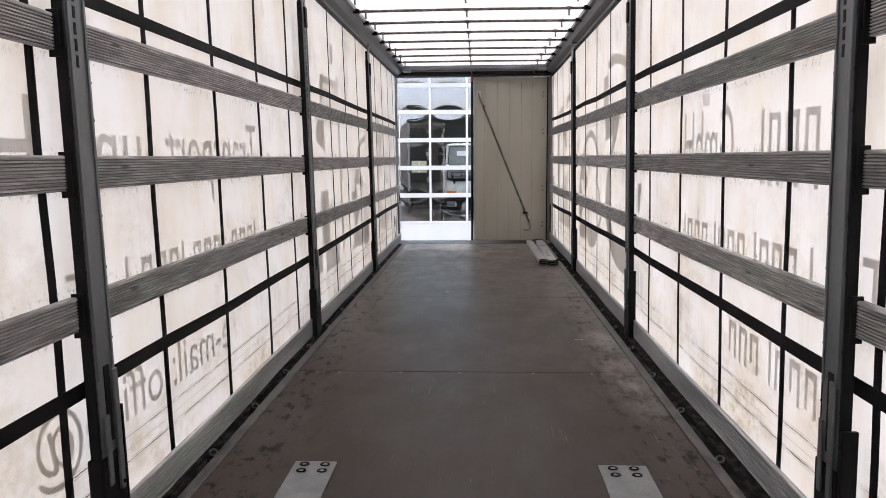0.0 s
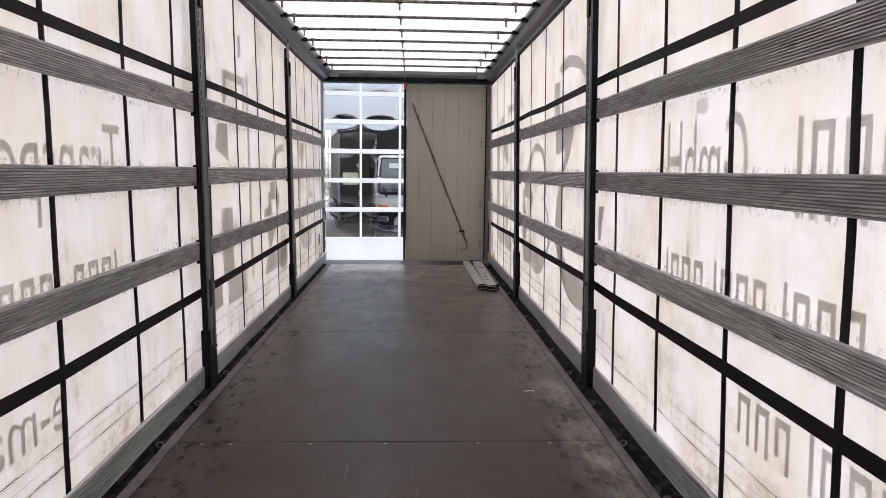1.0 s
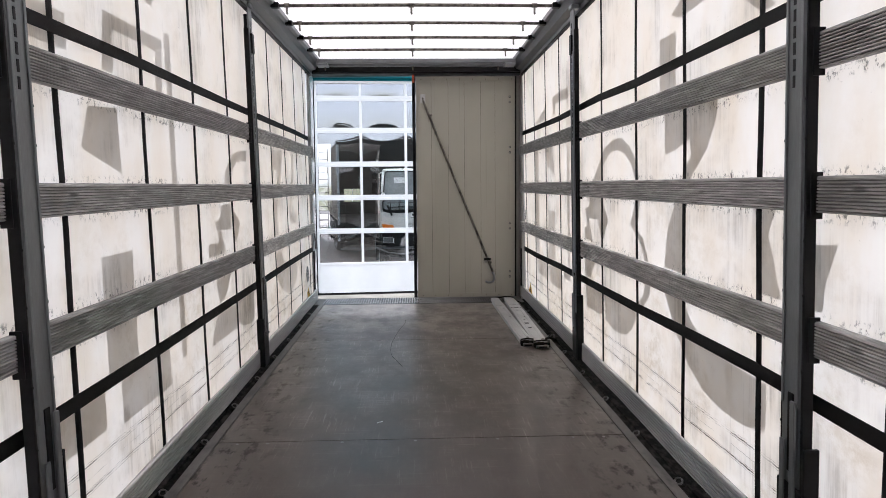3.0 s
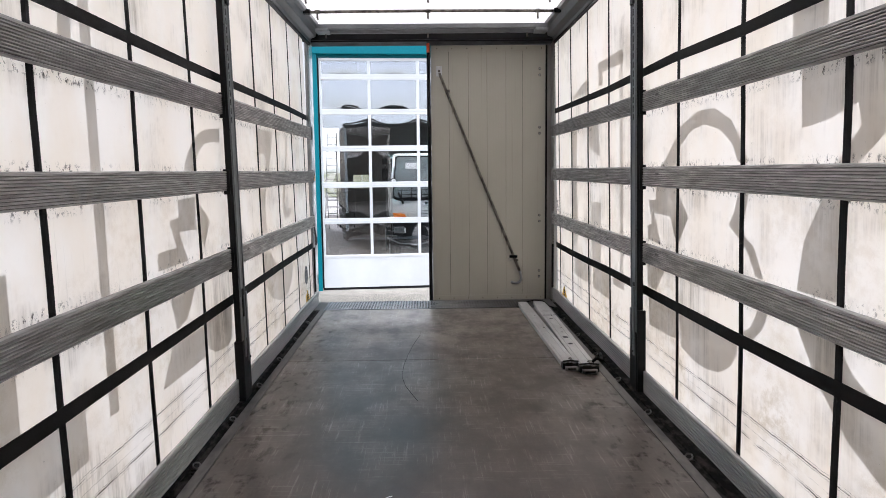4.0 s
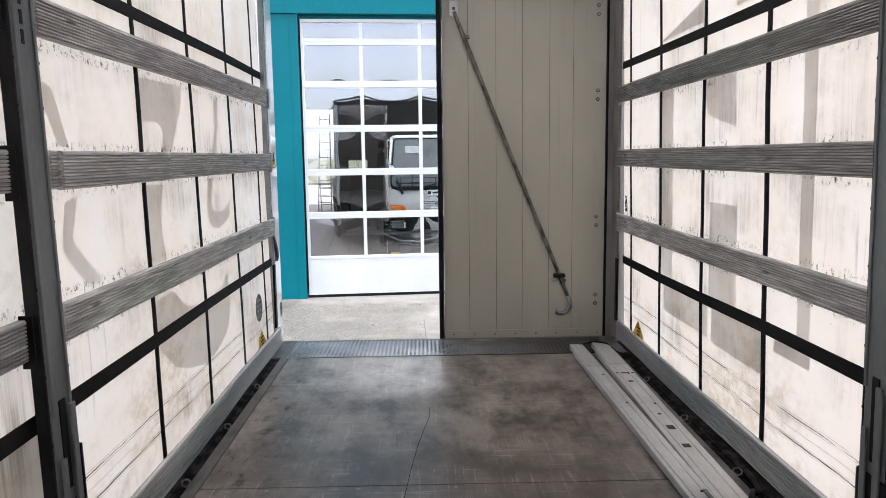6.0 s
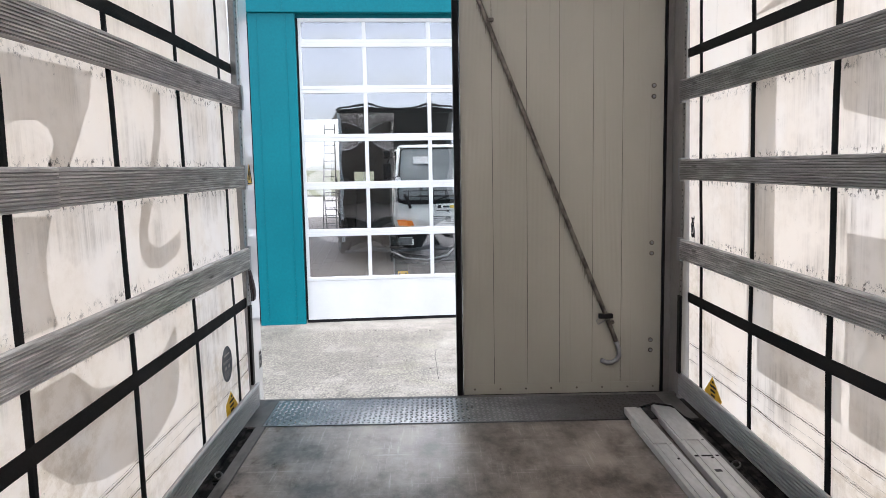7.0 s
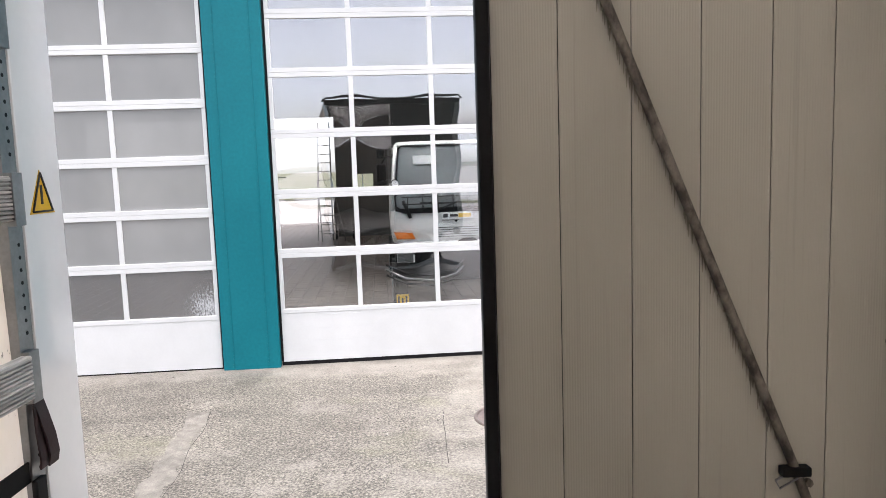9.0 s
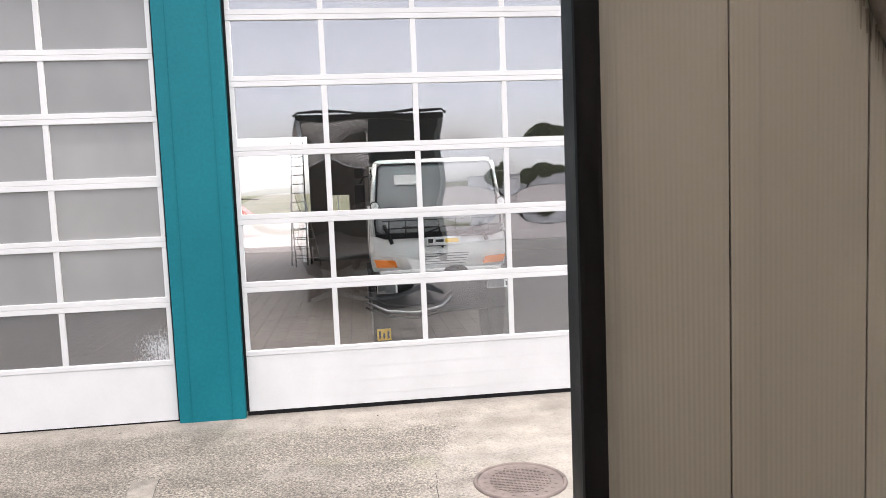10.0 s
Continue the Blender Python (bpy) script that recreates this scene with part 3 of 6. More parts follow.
# height of the reinforcing bands along each curtain: lower and upper
BAND_R = (((-1.9, 0.620), (2.7, 0.622), (3.4, 0.626), (4.9, 0.622), (5.7, 0.634), (6.45, 0.628), (7.2, 0.615), (8.0, 0.610), (9.4, 0.605), (10.05, 0.592), (10.75, 0.582), (11.54, 0.580)),
          ((-1.9, 1.89), (3.5, 1.885), (5.0, 1.902), (7.2, 1.890), (8.0, 1.905), (9.4, 1.892), (10.1, 1.898), (10.8, 1.905), (11.54, 1.915)))
BAND_L = (((-1.9, 0.578), (2.8, 0.579), (3.5, 0.568), (4.3, 0.572), (5.0, 0.570), (6.4, 0.576), (7.2, 0.582), (8.0, 0.588), (9.4, 0.598), (10.0, 0.604), (10.7, 0.603), (11.54, 0.600)),
          ((-1.9, 1.87), (3.5, 1.870), (4.9, 1.875), (6.3, 1.886), (7.1, 1.880), (7.9, 1.876), (9.3, 1.876), (10.6, 1.878), (11.54, 1.868)))

# ---- floor ----
floor = tagged(part("floor", box(-1.27, 1.27, FLOOR_START, 11.655, -0.14, -0.030), DIRT), "dark brown coated plywood trailer floor with scuffs", "floor", kind="structure")
BOARD = varied("grey fluted aluminium", (0.27, 0.27, 0.27), (0.50, 0.50, 0.50), 0.40, 0.25, 4, 60, (1, 0.25, 1))
sheets = (FLOOR_START, -0.63, 1.84, 4.31, 6.79, 9.27, 11.19)
for a, b in zip(sheets, sheets[1:]):
    part("plywood_sheet", box(-1.066, 1.066, a + 0.003, b - 0.003, -0.031, 0.0, 0.0015), PLY, floor, "dark brown coated plywood sheet")
for sx, _ in SIDES:
    part("edge_strip", box(*sorted((sx * 1.069, sx * 1.120)), FLOOR_START, 11.19, -0.031, 0.003, 0.0015), EDGE, floor, "dirty grey steel edge profile")
    part("edge_channel", box(*sorted((sx * 1.1205, sx * 1.162)), FLOOR_START, 11.19, -0.031, -0.010), GRIME, floor, "channel full of black grit beside the base boards")
    part("edge_sill", box(*sorted((sx * 1.163, sx * 1.238)), FLOOR_START, 11.19, -0.031, -0.001, 0.001), GRIME, floor, "black dirty sill under the base boards")
for y in sheets[1:-1]:
    for x in (-0.95, -0.80, -0.42, -0.04, 0.40, 0.78, 0.95):
        part("screw", disc((x + 0.01 * math.sin(9 * x + y), y - 0.03, -0.001), 0.008, (0, 0, 1), 0.003, None, 8), GALV, floor)

for x0, x1 in ((-0.735, -0.55), (0.59, 0.795)):
    cover = root("floor_plate", pose((x0 + x1) / 2, 2.62, 0.0), "bare steel floor plate with four bolt holes", "floor plate", "floor plates")
    w = (x1 - x0) / 2
    part("plate", box(-w, w, -0.30, 0.30, 0.0005, 0.005, 0.002), GALV, cover)
    for dx in (-0.045, 0.045):
        for dy in (0.20, 0.265):
            ring = tube([(dx + 0.018 * math.cos(k * math.tau / 14), dy + 0.014 * math.sin(k * math.tau / 14), 0.006) for k in range(15)], 0.004, None, 6)
            part("bolt_ring", ring, DIRT, cover)
            part("bolt", disc((dx, dy, 0.004), 0.010, (0, 0, 1), 0.004, None, 10), GALV, cover)

# tread plate at the rear sill
tread = tagged(part("threshold", box(-1.085, 1.085, 11.195, 11.600, -0.02, 0.004, 0.001), TREAD), "worn steel tread plate across the rear sill", "threshold", kind="structure")
verts, faces = [], []
for i in range(77):
    for j in range(14):
        cx, cy, flip = -1.066 + i * 0.0278, 11.212 + j * 0.0286, 1 if (i + j) % 2 else -1
        a = radians(45 * flip)
        k = len(verts)
        for u, v, z in ((-0.0150, 0, 0.0043), (0, -0.0045, 0.0043), (0.0150, 0, 0.0043), (0, 0.0045, 0.0043), (-0.008, 0, 0.0075), (0.008, 0, 0.0075)):
            verts.append((cx + u * math.cos(a) - v * math.sin(a), cy + u * math.sin(a) + v * math.cos(a), z))
        faces += [(k, k + 1, k + 5, k + 4), (k + 1, k + 2, k + 5), (k + 2, k + 3, k + 4, k + 5), (k + 3, k, k + 4)]
me = bpy.data.meshes.new("tread_pattern")
me.from_pydata(verts, [], faces)
me.materials.append(TREADTOP)
tp = new("tread_pattern", me)
tp.parent = tread
tagged(tp, "raised tread lozenges", kind="stuff")
for sx, _ in SIDES:
    part("side_plate", box(*sorted((sx * 1.088, sx * 1.19)), 11.193, 11.602, -0.02, 0.002, 0.001), EDGE, tread, "dark dirty steel beside the tread plate")
part("sill", box(-1.21, 1.21, 11.603, 11.65, -0.06, 0.001, 0.004), EDGE, tread, "dark dirty steel sill")
part("door_ledge", box(-0.05, 1.21, 11.651, 11.86, -0.08, -0.038, 0.004), DIRT, tread, "dark ledge under the closed leaf")

# ---- curtains ----


def curtain(sx, name):
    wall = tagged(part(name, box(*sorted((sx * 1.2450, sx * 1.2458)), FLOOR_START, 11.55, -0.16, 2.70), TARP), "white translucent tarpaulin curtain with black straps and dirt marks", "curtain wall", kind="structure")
    for y in STRAPS_R if sx > 0 else STRAPS_L:
        bm = bmesh.new()
        n, prev = 14, None
        for k in range(n + 1):
            z = 2.66 - k * (2.60 / n)
            o = 0.007 * math.sin(3.1 * y + 2.3 * z) + 0.004 * math.sin(7 * z + y)
            row = [bm.verts.new((sx * x, y + o + d, z)) for x, d in ((1.2405, -0.0225), (1.2385, 0), (1.2405, 0.0225), (1.2425, 0))]
            if prev:
                for i in range(4):
                    bm.faces.new((prev[i], prev[(i + 1) % 4], row[(i + 1) % 4], row[i]))
            prev = row
        bmesh.ops.recalc_face_normals(bm, faces=bm.faces)
        part("vertical_strap", bm, STRAP, wall, "black webbing strap")
    for way, h in zip(BAND_R if sx > 0 else BAND_L, (0.027, 0.024)):
        bm, prev = bmesh.new(), None
        for y, z in way:
            row = [bm.verts.new((sx * x, y, z + d)) for x, d in ((1.2325, -h), (1.2325, h), (1.2365, h), (1.2365, -h))]
            if prev:
                for i in range(4):
                    bm.faces.new((prev[i], prev[(i + 1) % 4], row[(i + 1) % 4], row[i]))
            prev = row
        bmesh.ops.recalc_face_normals(bm, faces=bm.faces)
        part("horizontal_strap", bm, STRAP, wall, "black reinforcing band")
    return wall


wall_right, wall_left = curtain(1, "wall_right"), curtain(-1, "wall_left")
front = tagged(part("wall_front", box(-1.27, 1.27, FLOOR_START - 0.06, FLOOR_START, -0.1, 2.72), PLY), "plain dark plywood front bulkhead panel", "wall", kind="structure")


def figure(wall, sx, rows, ink=PRINT):
    """A flat printed figure on the outside of a curtain, from its corners along the wall and up."""
    bm = bmesh.new()
    bm.faces.new([bm.verts.new((sx * 1.2461, y, z)) for y, z in rows])
    part("print", bm, ink, wall, "grey printed lettering fragment")


def bar(wall, sx, y0, y1, z0, z1, ink=PRINT):
    figure(wall, sx, ((y0, z0), (y1, z0), (y1, z1), (y0, z1)), ink)


# prints on the curtain with the stems and rings of its large lettering
W, S = wall_right, 1
figure(W, S, ((6.62, 2.14), (6.45, 2.19), (6.25, 2.20), (5.94, 2.15), (5.74, 2.06), (5.58, 1.94), (5.69, 1.94), (5.88, 2.05), (6.18, 2.11), (6.52, 2.10)))
bar(W, S, 6.56, 6.79, 1.70, 2.05)
figure(W, S, ((6.72, 1.70), (6.06, 1.71), (6.08, 1.60), (6.17, 1.48), (6.38, 1.34), (6.50, 1.34), (6.36, 1.46), (6.38, 1.53), (6.54, 1.49), (6.71, 1.47)))
figure(W, S, ((6.56, 1.24), (6.42, 1.24), (6.44, 1.08), (6.47, 0.90), (6.72, 0.90), (6.68, 1.08)))
figure(W, S, ((6.72, 0.78), (6.46, 0.78), (6.36, 0.69), (6.22, 0.63), (6.05, 0.60), (5.62, 0.59), (5.62, 0.41), (5.82, 0.375), (6.01, 0.375), (6.20, 0.40), (6.38, 0.47), (6.57, 0.61)))
figure(W, S, ((5.72, 1.24), (5.56, 1.24), (5.62, 1.14), (5.58, 1.07), (5.52, 0.92), (5.66, 0.92), (5.71, 1.07)))
figure(W, S, ((5.32, 1.13), (5.18, 1.14), (5.24, 1.02), (5.26, 0.92), (5.32, 0.92)))
figure(W, S, ((8.22, 1.35), (8.05, 1.46), (7.90, 1.56), (7.69, 1.61), (7.49, 1.605), (7.31, 1.545), (7.21, 1.46), (7.13, 1.36), (7.23, 1.36), (7.29, 1.44), (7.43, 1.51), (7.61, 1.54), (7.78, 1.52), (7.93, 1.455), (8.01, 1.35)))
figure(W, S, ((7.22, 1.24), (7.12, 1.24), (7.15, 1.15), (7.19, 1.07), (7.07, 1.02), (6.98, 0.90), (7.05, 0.90), (7.12, 0.99), (7.21, 1.04), (7.32, 1.09), (7.26, 1.15)))
figure(W, S, ((7.02, 0.78), (6.94, 0.78), (6.97, 0.71), (7.06, 0.64), (7.17, 0.60), (7.18, 0.645), (7.08, 0.69)))
figure(W, S, ((7.93, 0.58), (7.22, 0.60), (7.21, 0.54), (7.28, 0.47), (7.40, 0.41), (7.58, 0.38), (7.75, 0.385), (7.90, 0.41)))
figure(W, S, ((7.62, 0.79), (7.42, 0.79), (7.54, 0.755)))
figure(W, S, ((8.33, 1.24), (7.99, 1.24), (7.81, 1.09), (7.97, 0.93), (8.09, 1.08), (8.36, 1.08), (8.24, 0.91), (8.48, 0.92), (8.49, 1.0), (8.40, 1.02), (8.47, 1.15), (8.34, 1.16)))
figure(W, S, ((8.50, 0.79), (8.15, 0.79), (8.32, 0.64), (8.48, 0.64)))
figure(W, S, ((8.46, 0.58), (7.98, 0.59), (7.97, 0.44), (8.07, 0.42), (8.45, 0.41)))
bar(W, S, 10.53, 10.79, 0.61, 1.72, FADED)
figure(W, S, ((10.10, 1.70), (9.72, 1.70), (9.70, 1.43), (10.03, 1.50)), FADED)
bar(W, S, 9.67, 9.99, 0.62, 1.08, FADED)
bar(W, S, 9.03, 9.12, 0.60, 2.10, FADED)
bar(W, S, 10.00, 10.68, 0.40, 0.60, FADED)
bar(W, S, 9.38, 9.95, 0.39, 0.60, FADED)
bar(W, S, 9.02, 9.30, 0.52, 0.60)
figure(W, S, ((10.76, 1.95), (10.10, 1.95), (10.10, 2.06)))
figure(W, S, ((9.72, 1.95), (9.72, 2.12), (9.04, 2.12), (9.04, 2.03), (9.58, 2.04), (9.60, 1.95)))
W, S = wall_left, -1
bar(W, S, 6.80, 6.88, 0.45, 2.10)
figure(W, S, ((5.89, 1.64), (6.16, 1.66), (6.17, 1.39), (5.81, 1.48)))
bar(W, S, 5.40, 5.75, 1.82, 1.95)
figure(W, S, ((6.08, 2.04), (6.76, 2.05), (6.73, 1.78), (6.64, 1.78), (6.66, 1.98), (6.16, 1.98), (6.15, 1.80), (6.04, 1.80)))
bar(W, S, 5.92, 6.23, 0.56, 1.06)
bar(W, S, 6.03, 6.62, 0.36, 0.56)
bar(W, S, 5.50, 5.87, 0.39, 0.56)
bar(W, S, 6.55, 6.66, 2.19, 2.36)
figure(W, S, ((7.79, 1.35), (7.85, 1.43), (7.96, 1.50), (8.06, 1.545), (8.18, 1.575), (8.45, 1.59), (8.44, 1.51), (8.28, 1.51), (8.15, 1.495), (8.06, 1.46), (8.0, 1.415), (7.96, 1.35)))
figure(W, S, ((7.68, 1.21), (7.93, 1.22), (7.93, 1.05), (7.67, 1.06), (7.77, 0.91), (7.37, 0.91), (7.38, 0.99), (7.62, 0.99), (7.54, 1.12), (7.67, 1.13)))
figure(W, S, ((7.98, 1.19), (8.17, 1.08), (8.04, 0.95), (7.99, 1.0)))
figure(W, S, ((7.50, 0.76), (7.86, 0.77), (7.70, 0.63), (7.55, 0.61)))
figure(W, S, ((7.49, 0.56), (7.96, 0.54), (7.95, 0.38), (7.33, 0.39)))
figure(W, S, ((8.0, 0.57), (8.14, 0.62), (8.30, 0.60), (8.49, 0.56), (8.47, 0.36), (8.36, 0.34), (8.25, 0.345), (8.12, 0.365), (8.01, 0.41)))
figure(W, S, ((8.73, 1.19), (8.82, 1.21), (8.76, 1.07), (8.85, 0.99), (8.95, 0.91), (8.84, 0.91), (8.74, 0.99), (8.69, 1.05)), FADED)
figure(W, S, ((8.62, 1.57), (8.72, 1.53), (8.79, 1.36), (8.73, 1.36), (8.67, 1.46)), FADED)
figure(W, S, ((9.37, 1.64), (9.90, 1.65), (9.88, 1.56), (9.79, 1.45), (9.70, 1.33), (9.57, 1.33), (9.63, 1.41), (9.61, 1.455), (9.55, 1.475), (9.46, 1.47), (9.36, 1.44)), FADED)
figure(W, S, ((9.39, 1.22), (9.58, 1.21), (9.53, 1.10), (9.53, 0.98), (9.56, 0.90), (9.36, 0.90), (9.34, 1.08)), FADED)
figure(W, S, ((9.37, 0.75), (9.61, 0.75), (9.74, 0.66), (10.0, 0.60), (10.28, 0.62), (10.46, 0.70), (10.47, 0.50), (10.40, 0.40), (10.20, 0.335), (10.0, 0.32), (9.75, 0.36), (9.55, 0.43), (9.41, 0.54)), FADED)
figure(W, S, ((10.41, 1.64), (10.49, 1.64), (10.46, 1.48), (10.39, 1.32), (10.31, 1.32), (10.39, 1.48)), FADED)
figure(W, S, ((10.22, 1.22), (10.33, 1.22), (10.25, 1.11), (10.27, 1.06), (10.36, 1.035), (10.48, 1.05), (10.60, 1.08), (10.59, 1.01), (10.50, 0.975), (10.36, 0.955), (10.24, 0.97), (10.17, 1.02), (10.17, 1.10)), FADED)

# lettering that shows mirrored through the cloth


def words(text, wall, sx, y0, y1, z, cap):
    """Printed words on the outside of a curtain, from y0 to y1 as read from outside; cap: height of the capitals."""
    cu = bpy.data.curves.new("print", "FONT")
    cu.body, cu.size, cu.resolution_u = text, 1.0, 4
    tmp = new("print", cu)
    bpy.context.view_layer.update()
    me = bpy.data.meshes.new_from_object(tmp.evaluated_get(bpy.context.evaluated_depsgraph_get()))
    bpy.data.objects.remove(tmp)
    lo, hi = min(v.co.x for v in me.vertices), max(v.co.x for v in me.vertices)
    for v in me.vertices:
        v.co = Vector((sx * 1.2461, y0 + (y1 - y0) * (v.co.x - lo) / (hi - lo), z + v.co.y * cap / 0.70))
    me.materials.clear()
    me.materials.append(PRINT)
    ob = new("lettering", me)
    ob.parent = wall
    tagged(ob, "grey printed words seen mirrored through the cloth")


words("Transport", wall_left, -1, 4.195, 2.925, 1.225, 0.31)
words("und H", wall_left, -1, 2.70, 1.78, 1.225, 0.31)
words("e-mail: office@", wall_left, -1, 3.56, 1.865, 0.365, 0.19)
words("GmbH", wall_right, 1, 3.295, 4.10, 1.225, 0.35)
bar(wall_right, 1, 3.66, 3.77, 1.585, 1.645, FADED)
words("T", wall_left, -1, 2.255, 2.105, 0.80, 0.17)
words("T", wall_right, 1, 1.98, 2.13, 0.80, 0.23)
# private or unreadable writing stays as plain bars
for y0, n, step, z0, z1, wall, sx in ((2.50, 13, 0.131, 0.775, 0.955, wall_left, -1), (2.46, 13, 0.133, 0.765, 0.99, wall_right, 1),
                                      (2.26, 8, 0.135, 0.40, 0.57, wall_right, 1), (2.28, 5, 0.165, 1.215, 1.50, wall_right, 1)):
    for k in range(n):
        y = y0 + k * step
        bar(wall, sx, y, y + step * 0.18, z0, z1 + 0.02 * (k % 4 == 0))
        if k % 4:
            bar(wall, sx, y + step * 0.18, y + step * 0.52, z1 - 0.03, z1)
            bar(wall, sx, y + step * 0.52, y + step * 0.70, z0 + 0.02 * (k % 3), z1)

for wall in (wall_left, wall_right):
    for ob in (wall, *wall.children):
        for v in ob.data.vertices:
            v.co.x -= LEAN * (v.co.z - 1.0)

# ---- slats ----


def grooved(height, thick, ribs):
    """The outline of a grooved plank, its grooves on the inner face."""
    out = [(thick, height), (0.004, height), (0.0, height - 0.004)]
    pitch = (height - 0.012) / ribs
    for k in range(ribs):
        top = height - 0.006 - k * pitch
        out += [(0.0, top - 0.001), (0.0, top - pitch * 0.60), (0.006, top - pitch * 0.70), (0.006, top - pitch * 0.92)]
    return out + [(0.0, 0.004), (0.004, 0.0), (thick, 0.0)]


def slat(sx, rz, y0, y1, z, height, off=0.0, label="weathered grey grooved wooden side slat between posts", mat=SLAT, ribs=10):
    half = (y1 - y0) / 2
    ob = part("side_slat", prism(grooved(height, 0.024, ribs), -half, half, None, 6), mat)
    ob.data.materials.append(LITGROOVE if mat == LITSLAT else GROOVE)
    for f in ob.data.polygons:
        xs = [ob.data.vertices[i].co.x for i in f.vertices]
        if max(xs) < 0.008 and sum(xs) > 0.022 and len(xs) == 4:
            f.material_index = 1
    for v in ob.data.vertices:
        v.co.x -= 0.006 * math.sin(3 * (v.co.y + y0)) * (1 - (v.co.y / half) ** 2)
    ob.matrix_basis = pose(sx * (1.195 - off) - LEAN * (z + height / 2 - 1.0), (y0 + y1) / 2, z, 0, 0, rz)
    return tagged(ob, label, "slat", "side slats")


for sx, rz in SIDES:
    for y0, y1 in BAYS:
        y0, y1 = y0 - 0.012, y1 + 0.028
        if y1 > 11:
            y1 = 11.57 if sx > 0 else 11.515
        for z0, z1 in SLAT_Z:
            if sx < 0 and y0 > 8:
                slat(sx, rz, y0, y1, z0, z1 - z0, 0.0, "pale grooved wooden side slat by the rear post, doorway light painted in", LITSLAT)
            else:
                slat(sx, rz, y0, y1, z0, z1 - z0)
        ob = slat(sx, rz, y0 - 0.02, y1 + 0.02, 0.0035, 0.125, 0.0, "grey fluted aluminium base board along the floor edge", BOARD, 7)
        ob.name = "base_board"
        part("top_rim", tube([(0.006, -(y1 - y0) / 2 - 0.02, 0.127), (0.006, (y1 - y0) / 2 + 0.02, 0.127)], 0.007, None, 8), ALU, ob, "bright rounded top rim")
        tagged(ob, category="base board", group="base boards")
slat(-1, 180, 8.62, 9.52, 1.233, 0.113, 0.012, "short wooden slat overlapping a longer one, doorway light painted in", LITSLAT)

# ---- posts ----


def support_post():
    r = root("support_post", None, "dark grey steel side post with slat pockets and black foot", "post", "side posts")
    part("column", box(0.0, 0.012, -0.055, 0.055, 0.30, 2.60, 0.004), STEEL, r)
    part("web", box(0.0125, 0.036, -0.052, 0.052, 0.02, 2.55, 0.003), BLACK, r, "black steel web")
    for s in (-1, 1):
        part("flange", box(0.002, 0.036, *sorted((s * 0.0555, s * 0.068)), 0.05, 2.45, 0.003), BLACK, r, "black steel flange")
        part("lip", box(-0.006, 0.0, *sorted((s * 0.040, s * 0.052)), 0.62, 2.30, 0.002), STEEL, r)
        for z0, z1 in SLAT_Z:
            part("slat_pocket", box(0.014, 0.050, *sorted((s * 0.0685, s * 0.076)), z0 - 0.020, z1 + 0.012, 0.002), BLACK, r, "black slat pocket")
        for z in (0.55, 0.74, 0.98, 1.15, 1.46, 1.58, 2.02, 2.16):
            part("rivet", disc((0.010, s * 0.062, z), 0.005, (-1, 0, 0), 0.010, None, 8), BLACK, r)
    for k in range(18):
        part("slot", box(-0.0015, 0.002, 0.002, 0.016, 1.62 + k * 0.05, 1.657 + k * 0.05), BLACK, r)
    part("foot", box(-0.006, 0.046, -0.076, 0.076, 0.004, 0.36, 0.008), BLACK, r, "black plastic foot cover")
    part("shoe", box(-0.004, 0.046, -0.092, -0.077, 0.004, 0.50, 0.003), BLACK, r)
    slot = part("lever_slot", box(-0.004, 0.001, -0.020, 0.014, 0.40, 0.66, 0.002), BLACK, r)
    lever = part("lever", box(-0.016, -0.0065, -0.050, -0.022, 0.22, 0.64, 0.003), STEEL, r, "steel release lever")
    part("pivot", disc((-0.016, -0.036, 0.245), 0.006, (-1, 0, 0), 0.006), BLACK, lever)
    part("guide", box(-0.014, -0.0065, 0.018, 0.044, 0.26, 0.50, 0.003), STEEL, r)
    part("catch", box(-0.016, -0.0005, -0.030, 0.030, 2.28, 2.42, 0.004), BLACK, r, "black top catch")
    part("head", box(-0.012, 0.05, -0.05, 0.05, 2.602, 2.635, 0.008), STEEL, r)
    return r


first = support_post()
TILT = math.degrees(math.atan(LEAN))
first.matrix_basis = pose(1.165 + LEAN, POSTS_R[0], 0, 0, -TILT, 0)
for (sx, rz), ys in zip(SIDES, (POSTS_R, POSTS_L)):
    for y in ys:
        if (sx, y) != (1, POSTS_R[0]):
            copy_thing(first, pose(sx * 1.165 + LEAN, y, 0, 0, -sx * TILT, rz))

# lashing rings in the edge channel


def lashing_ring():
    r = root("lashing_ring", None, "small dark steel lashing ring in the floor edge", "lashing ring", "lashing rings")
    part("cup", box(-0.016, 0.020, -0.030, 0.030, -0.0098, -0.004, 0.003), DIRT, r)
    part("ring", tube([(0.014 * math.cos(a), 0.030 * math.sin(a), 0.006 + 0.008 * math.cos(a)) for a in [k * math.tau / 12 for k in range(13)]], 0.004, None, 6), EDGE, r, "worn steel ring")
    part("bolt", disc((0.0, 0.060, -0.0098), 0.008, (0, 0, 1), 0.008, None, 6), DIRT, r)
    return r


one = lashing_ring()
one.matrix_basis = pose(1.135, 0.47, 0)
for sx, rz in SIDES:
    for k in range(17):
        if (sx, k) != (1, 0):
            copy_thing(one, pose(sx * 1.135, 0.47 + k * 0.632, 0, 0, 0, rz))

